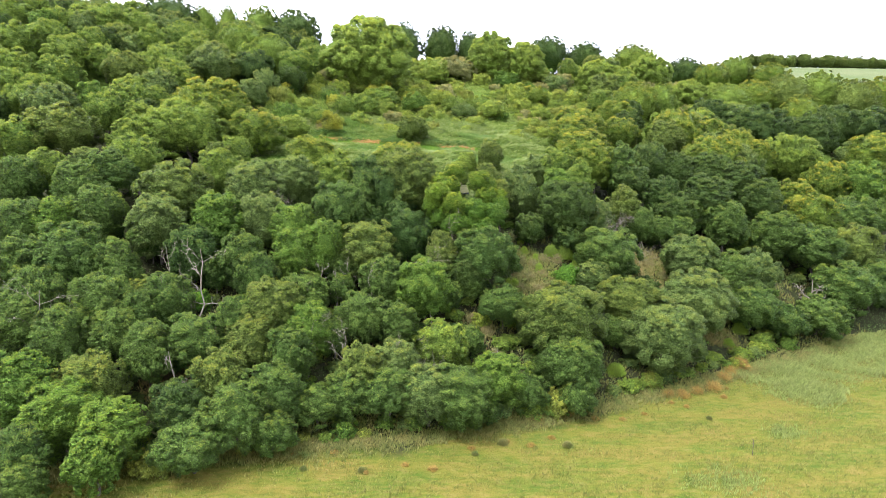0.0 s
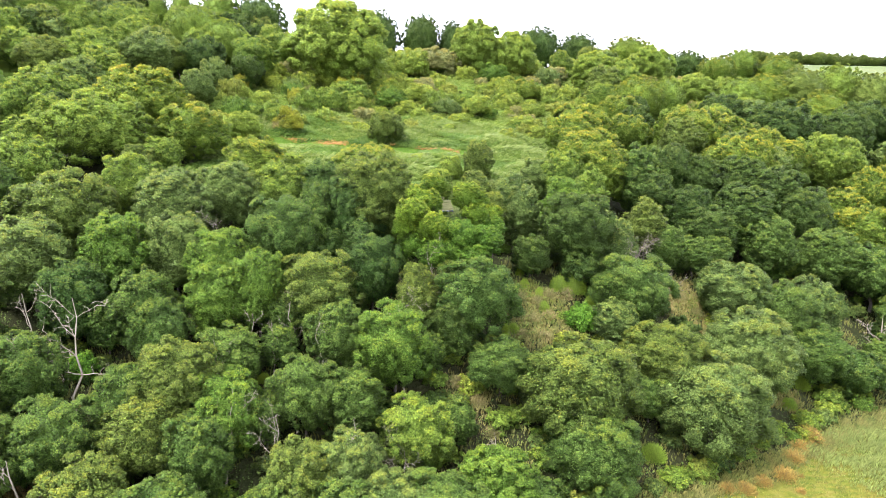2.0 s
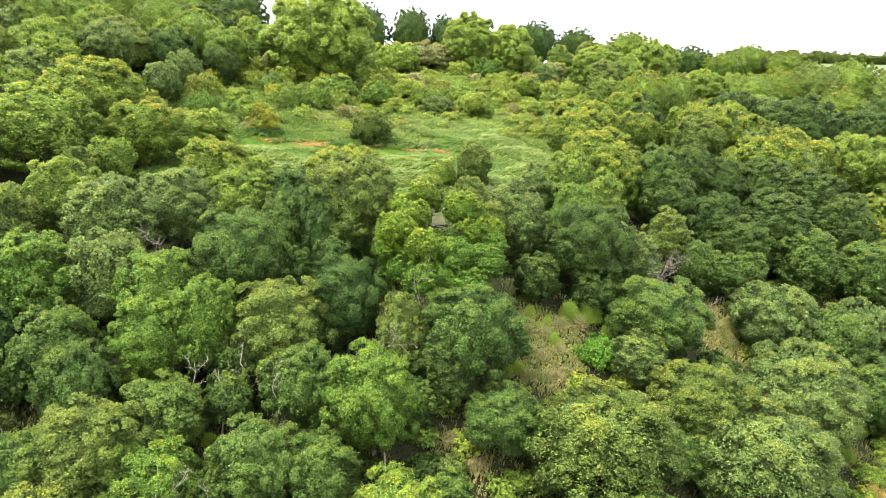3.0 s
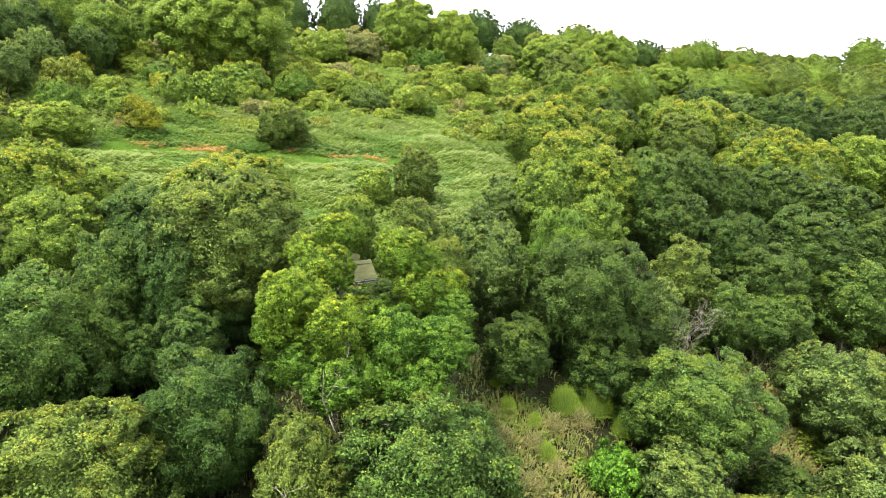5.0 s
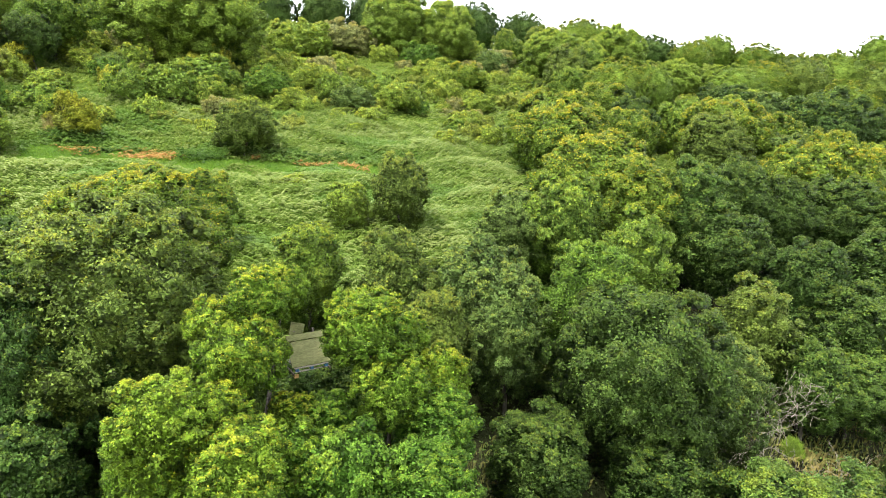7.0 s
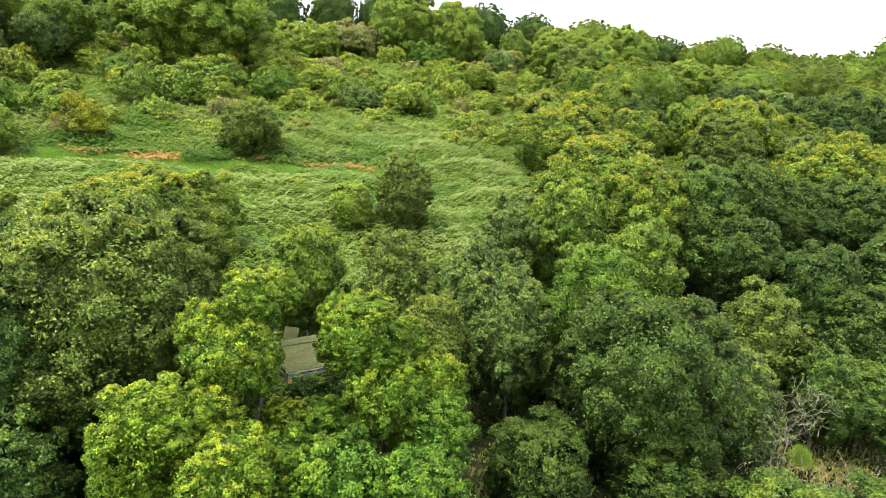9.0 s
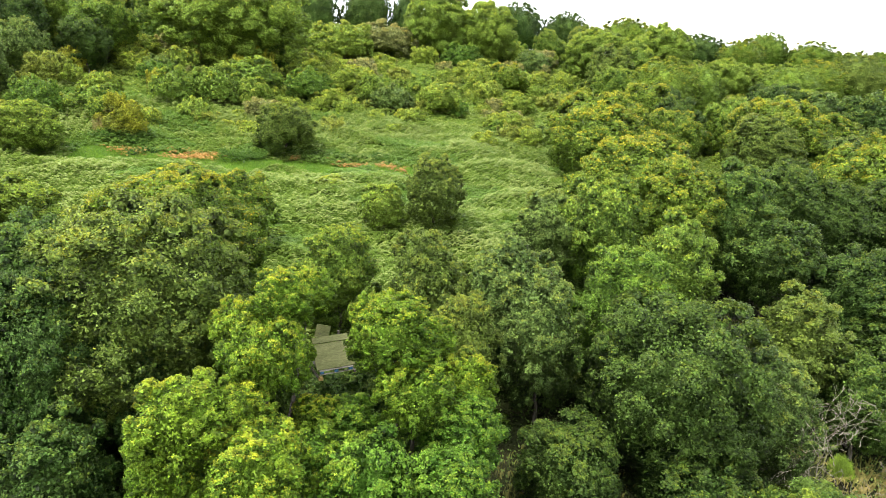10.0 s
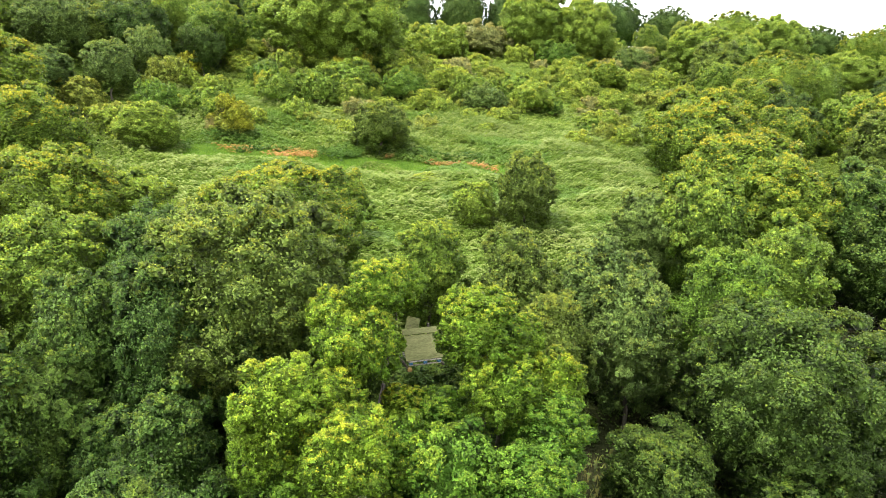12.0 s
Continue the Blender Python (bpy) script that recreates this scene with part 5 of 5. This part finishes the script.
# ---- dead trees ----
def dead_tree(label, x, y, tall, seed, fan=0.5, limbs=7, thick=0.16, lean=(0, 0), up=0.0):
    rng = np.random.default_rng(seed)
    thick = 0.75 * thick
    root = new("dead_tree")
    root.empty_display_size = 0.3
    root.location = (x, y, float(height(x, y)) - 0.1 + up)
    n = 6
    pts = [np.array((lean[0] * i / n * tall + rng.normal(0, 0.05) * tall * 0.4, lean[1] * i / n * tall + rng.normal(0, 0.05) * tall * 0.4, tall * i / n)) for i in range(n + 1)]
    radii = [thick * (1 - 0.85 * i / n) for i in range(n + 1)]
    v, f = tube(pts, radii, 7)
    part_of("trunk", mesh_of("dead_trunk", v, f, DEADWOOD), root, DEADWOOD, (0, 0, 0), (1, 1, 1))
    for k in range(limbs):
        i = int(rng.integers(2, n))
        a = rng.uniform(0, 6.28)
        ln = tall * fan * rng.uniform(0.5, 1.0)
        p = [pts[i]]
        d = np.array((math.cos(a), math.sin(a) * 0.7, rng.uniform(0.3, 1.0)))
        twigs = []
        for s in range(5):
            d = d + rng.normal(0, 0.30, 3) + np.array([0, 0, 0.08])
            p.append(p[-1] + d / np.linalg.norm(d) * ln / 5)
            for _ in range(2 if s > 0 else 0):
                t = d / np.linalg.norm(d) + rng.normal(0, 0.75, 3)
                q = [p[-1]]
                for w in range(3):
                    t = t + rng.normal(0, 0.35, 3)
                    q.append(q[-1] + t / np.linalg.norm(t) * ln * rng.uniform(0.07, 0.13))
                twigs.append(tube(q, (thick * 0.17, thick * 0.13, thick * 0.09, 0.008), 4))
                e = t + rng.normal(0, 0.8, 3)
                twigs.append(tube([q[2], q[2] + e / np.linalg.norm(e) * ln * 0.12], (thick * 0.1, 0.007), 4))
        v, f = joined([tube(p, [radii[i] * 0.6 * (1 - 0.16 * s) for s in range(6)], 5)] + twigs)
        part_of("branch", mesh_of("dead_branch", v, f, DEADWOOD), root, DEADWOOD, (0, 0, 0), (1, 1, 1))
    return tagged(root, label, "dead tree", "dead trees in the wood")


SNAG = "bleached leafless dead tree with forked branches"
dead_tree(SNAG, 53.8, 87.4, 6.2, 1, 0.55, 8, 0.22)
dead_tree(SNAG, -27.2, 66.4, 9.6, 2, 0.34, 8, 0.16, (0.08, 0))
dead_tree(SNAG, -30.2, 66.4, 9.4, 3, 0.30, 6, 0.13)
dead_tree("thin bare dead stem among green trees", -14.2, 70.7, 5.8, 4, 0.2, 4, 0.11)
dead_tree("thin bare dead stem among green trees", -12.6, 70.9, 5.2, 5, 0.25, 5, 0.11)
dead_tree("broken pale dead trunk above brown undergrowth", -26.3, 57.3, 6.4, 6, 0.26, 6, 0.20, (-0.06, 0))
dead_tree("fan of thin grey dead branches", 24.6, 88.4, 6.4, 7, 0.5, 26, 0.07)
dead_tree("fan of thin grey dead branches", 28.4, 88.2, 2.2, 17, 1.2, 10, 0.06, (0.5, 0))
dead_tree(SNAG, -1.0, 70.1, 8.6, 8, 0.22, 5, 0.12, (-0.1, 0))
dead_tree(SNAG, 2.4, 77.2, 8.6, 9, 0.35, 10, 0.13, (-0.18, 0))
dead_tree("thin bare dead stem among green trees", -5.0, 60.9, 6.4, 10, 0.3, 5, 0.08)
dead_tree("thin bare dead stem among green trees", 5.6, 62.2, 6.2, 11, 0.2, 4, 0.10)
dead_tree("fan of thin grey dead branches", -1.0, 61.4, 5.6, 12, 0.6, 9, 0.07)
dead_tree(SNAG, -14.6, 62.4, 7.4, 13, 0.35, 5, 0.10, (0.15, 0))
dead_tree(SNAG, -10.4, 61.4, 6.6, 14, 0.4, 6, 0.10)
dead_tree("thin bare dead stem among green trees", -4.4, 80.9, 4.4, 15, 0.25, 4, 0.12)
dead_tree("pale bare leaning trunk in the shade between oaks", -4.7, 85.9, 4.8, 18, 0.22, 4, 0.10, (-0.16, 0.12))
for k, (x, y, tall) in enumerate(((-20.8, 81.9, 6.8), (-16.6, 72.7, 6.6), (-11.2, 72.4, 6.8), (-8.3, 69.4, 6.6), (-1.8, 73.0, 6.8), (0.5, 79.5, 7.0), (-16.4, 67.8, 6.6), (-14.6, 62.8, 6.4), (3.6, 75.5, 6.6))):
    dead_tree("bleached dead branches poking out between leafy crowns", x, y, tall, 30 + k, 0.34, 6, 0.085, (0.05 - 0.03 * (k % 4), 0))
dead_tree("grey dead boughs in a ragged tree crown", -40.5, 60.0, 8.5, 16, 0.5, 8, 0.12)


def weed_stalk(x, y, tall):
    root = new("weed_stalk")
    root.location = (x, y, float(height(x, y)))
    v, f = tube([(0, 0, -0.1), (0.02, 0, tall * 0.5), (0.0, 0.03, tall)], (0.03, 0.025, 0.015), 5)
    part_of("stem", mesh_of("stalk", v, f, BARK), root, BARK, (0, 0, 0), (1, 1, 1))
    v, f = joined([tube([(0, 0, tall * h), (0.12 * math.cos(a), 0.12 * math.sin(a), tall * h + 0.12)], (0.02, 0.012), 4) for h, a in ((0.55, 0), (0.68, 2), (0.8, 4), (0.92, 1), (0.96, 3))])
    part_of("seed_head", mesh_of("seed_head", v, f, LEAF["rust"]), root, BARK, (0, 0, 0), (1, 1, 1))
    return tagged(root, "tall dark dock stalk standing in the meadow", "weed")


weed_stalk(28.9, 53.1, 1.6)


# ---- the treehouse ----
def box(bm, size, at, turn=None):
    m = Matrix.Translation(at) @ (turn.to_4x4() if turn else Matrix.Identity(4)) @ Matrix.Diagonal((*size, 1))
    bmesh.ops.create_cube(bm, size=1.0, matrix=m)


def part(name, bm, mat, parent, label=""):
    me = bpy.data.meshes.new(name)
    bmesh.ops.bevel(bm, geom=bm.edges[:], offset=0.006, segments=1, affect="EDGES")
    bm.to_mesh(me)
    bm.free()
    me.materials.append(mat)
    ob = new(name, me)
    ob.parent = parent
    if label:
        ob["label"] = label
    return ob


def treehouse(x, y, z, turn):
    root = new("treehouse")
    root.empty_display_size = 0.4
    root.location, root.rotation_euler = (x, y, z), (0, 0, radians(turn))
    tagged(root, "small weathered plank treehouse on a pallet, in oak branches", "treehouse")
    tilt = Euler((radians(45), 0, 0)).to_matrix()
    up, out = Vector((0, math.cos(radians(45)), math.sin(radians(45)))), Vector((0, -math.sin(radians(45)), math.cos(radians(45))))
    start = 0.0
    for k, (h, wide, name) in enumerate(((1.06, 1.46, "sheet"), (0.28, 1.40, "board"))):
        bm = bmesh.new()
        box(bm, (wide, h - 0.022, 0.03 + 0.01 * k), up * (start + h / 2) + out * 0.018 * k + Vector((0.03 * k, 0, 0)), tilt)
        part(name, bm, BOARD, root, "mossy grey-green plywood sheet" if k == 0 else "mossy grey-green board")
        start += h
    for k in range(3):
        bm = bmesh.new()
        box(bm, (0.13, 0.13, 0.10), (-0.55 + 0.55 * k, 0.02, -0.10))
        part("block", bm, BLUE, root, "faded blue pallet block")
    for k in range(2):
        bm = bmesh.new()
        box(bm, (1.30, 0.10, 0.024), (0, 0.0, -0.166 + 0.134 * k))
        part("pallet_board", bm, PALLET, root, "weathered pale pallet board" if k == 0 else "")
    for k in range(6):
        bm = bmesh.new()
        box(bm, (1.30, 0.11, 0.024), (0, 0.16 + 0.17 * k, -0.035))
        part("deck_board", bm, PALLET, root)
    bm = bmesh.new()
    box(bm, (0.16, 0.14, 0.13), (-0.62, -0.05, -0.30))
    part("end_block", bm, OCHRE, root, "bare ochre wooden block")
    for sx in (-0.7, 0.7):
        bm = bmesh.new()
        box(bm, (0.07, 1.2, 0.09), (sx, 0.55, -0.23))
        part("bearer", bm, BARK, root)
    bm = bmesh.new()
    box(bm, (0.56, 0.03, 0.50), (-0.18, 1.10, 1.10), Euler((radians(-12), radians(18), 0)).to_matrix())
    part("back_panel", bm, BOARD, root, "tilted grey back panel")
    for sx, sy in ((-0.3, 1.1), (0.45, 1.1)):
        bm = bmesh.new()
        box(bm, (0.08, 0.08, 1.1), (sx, sy, 0.5))
        part("post", bm, BARK, root)
    return root


treehouse(2.95, 85.1, 21.35, 22)
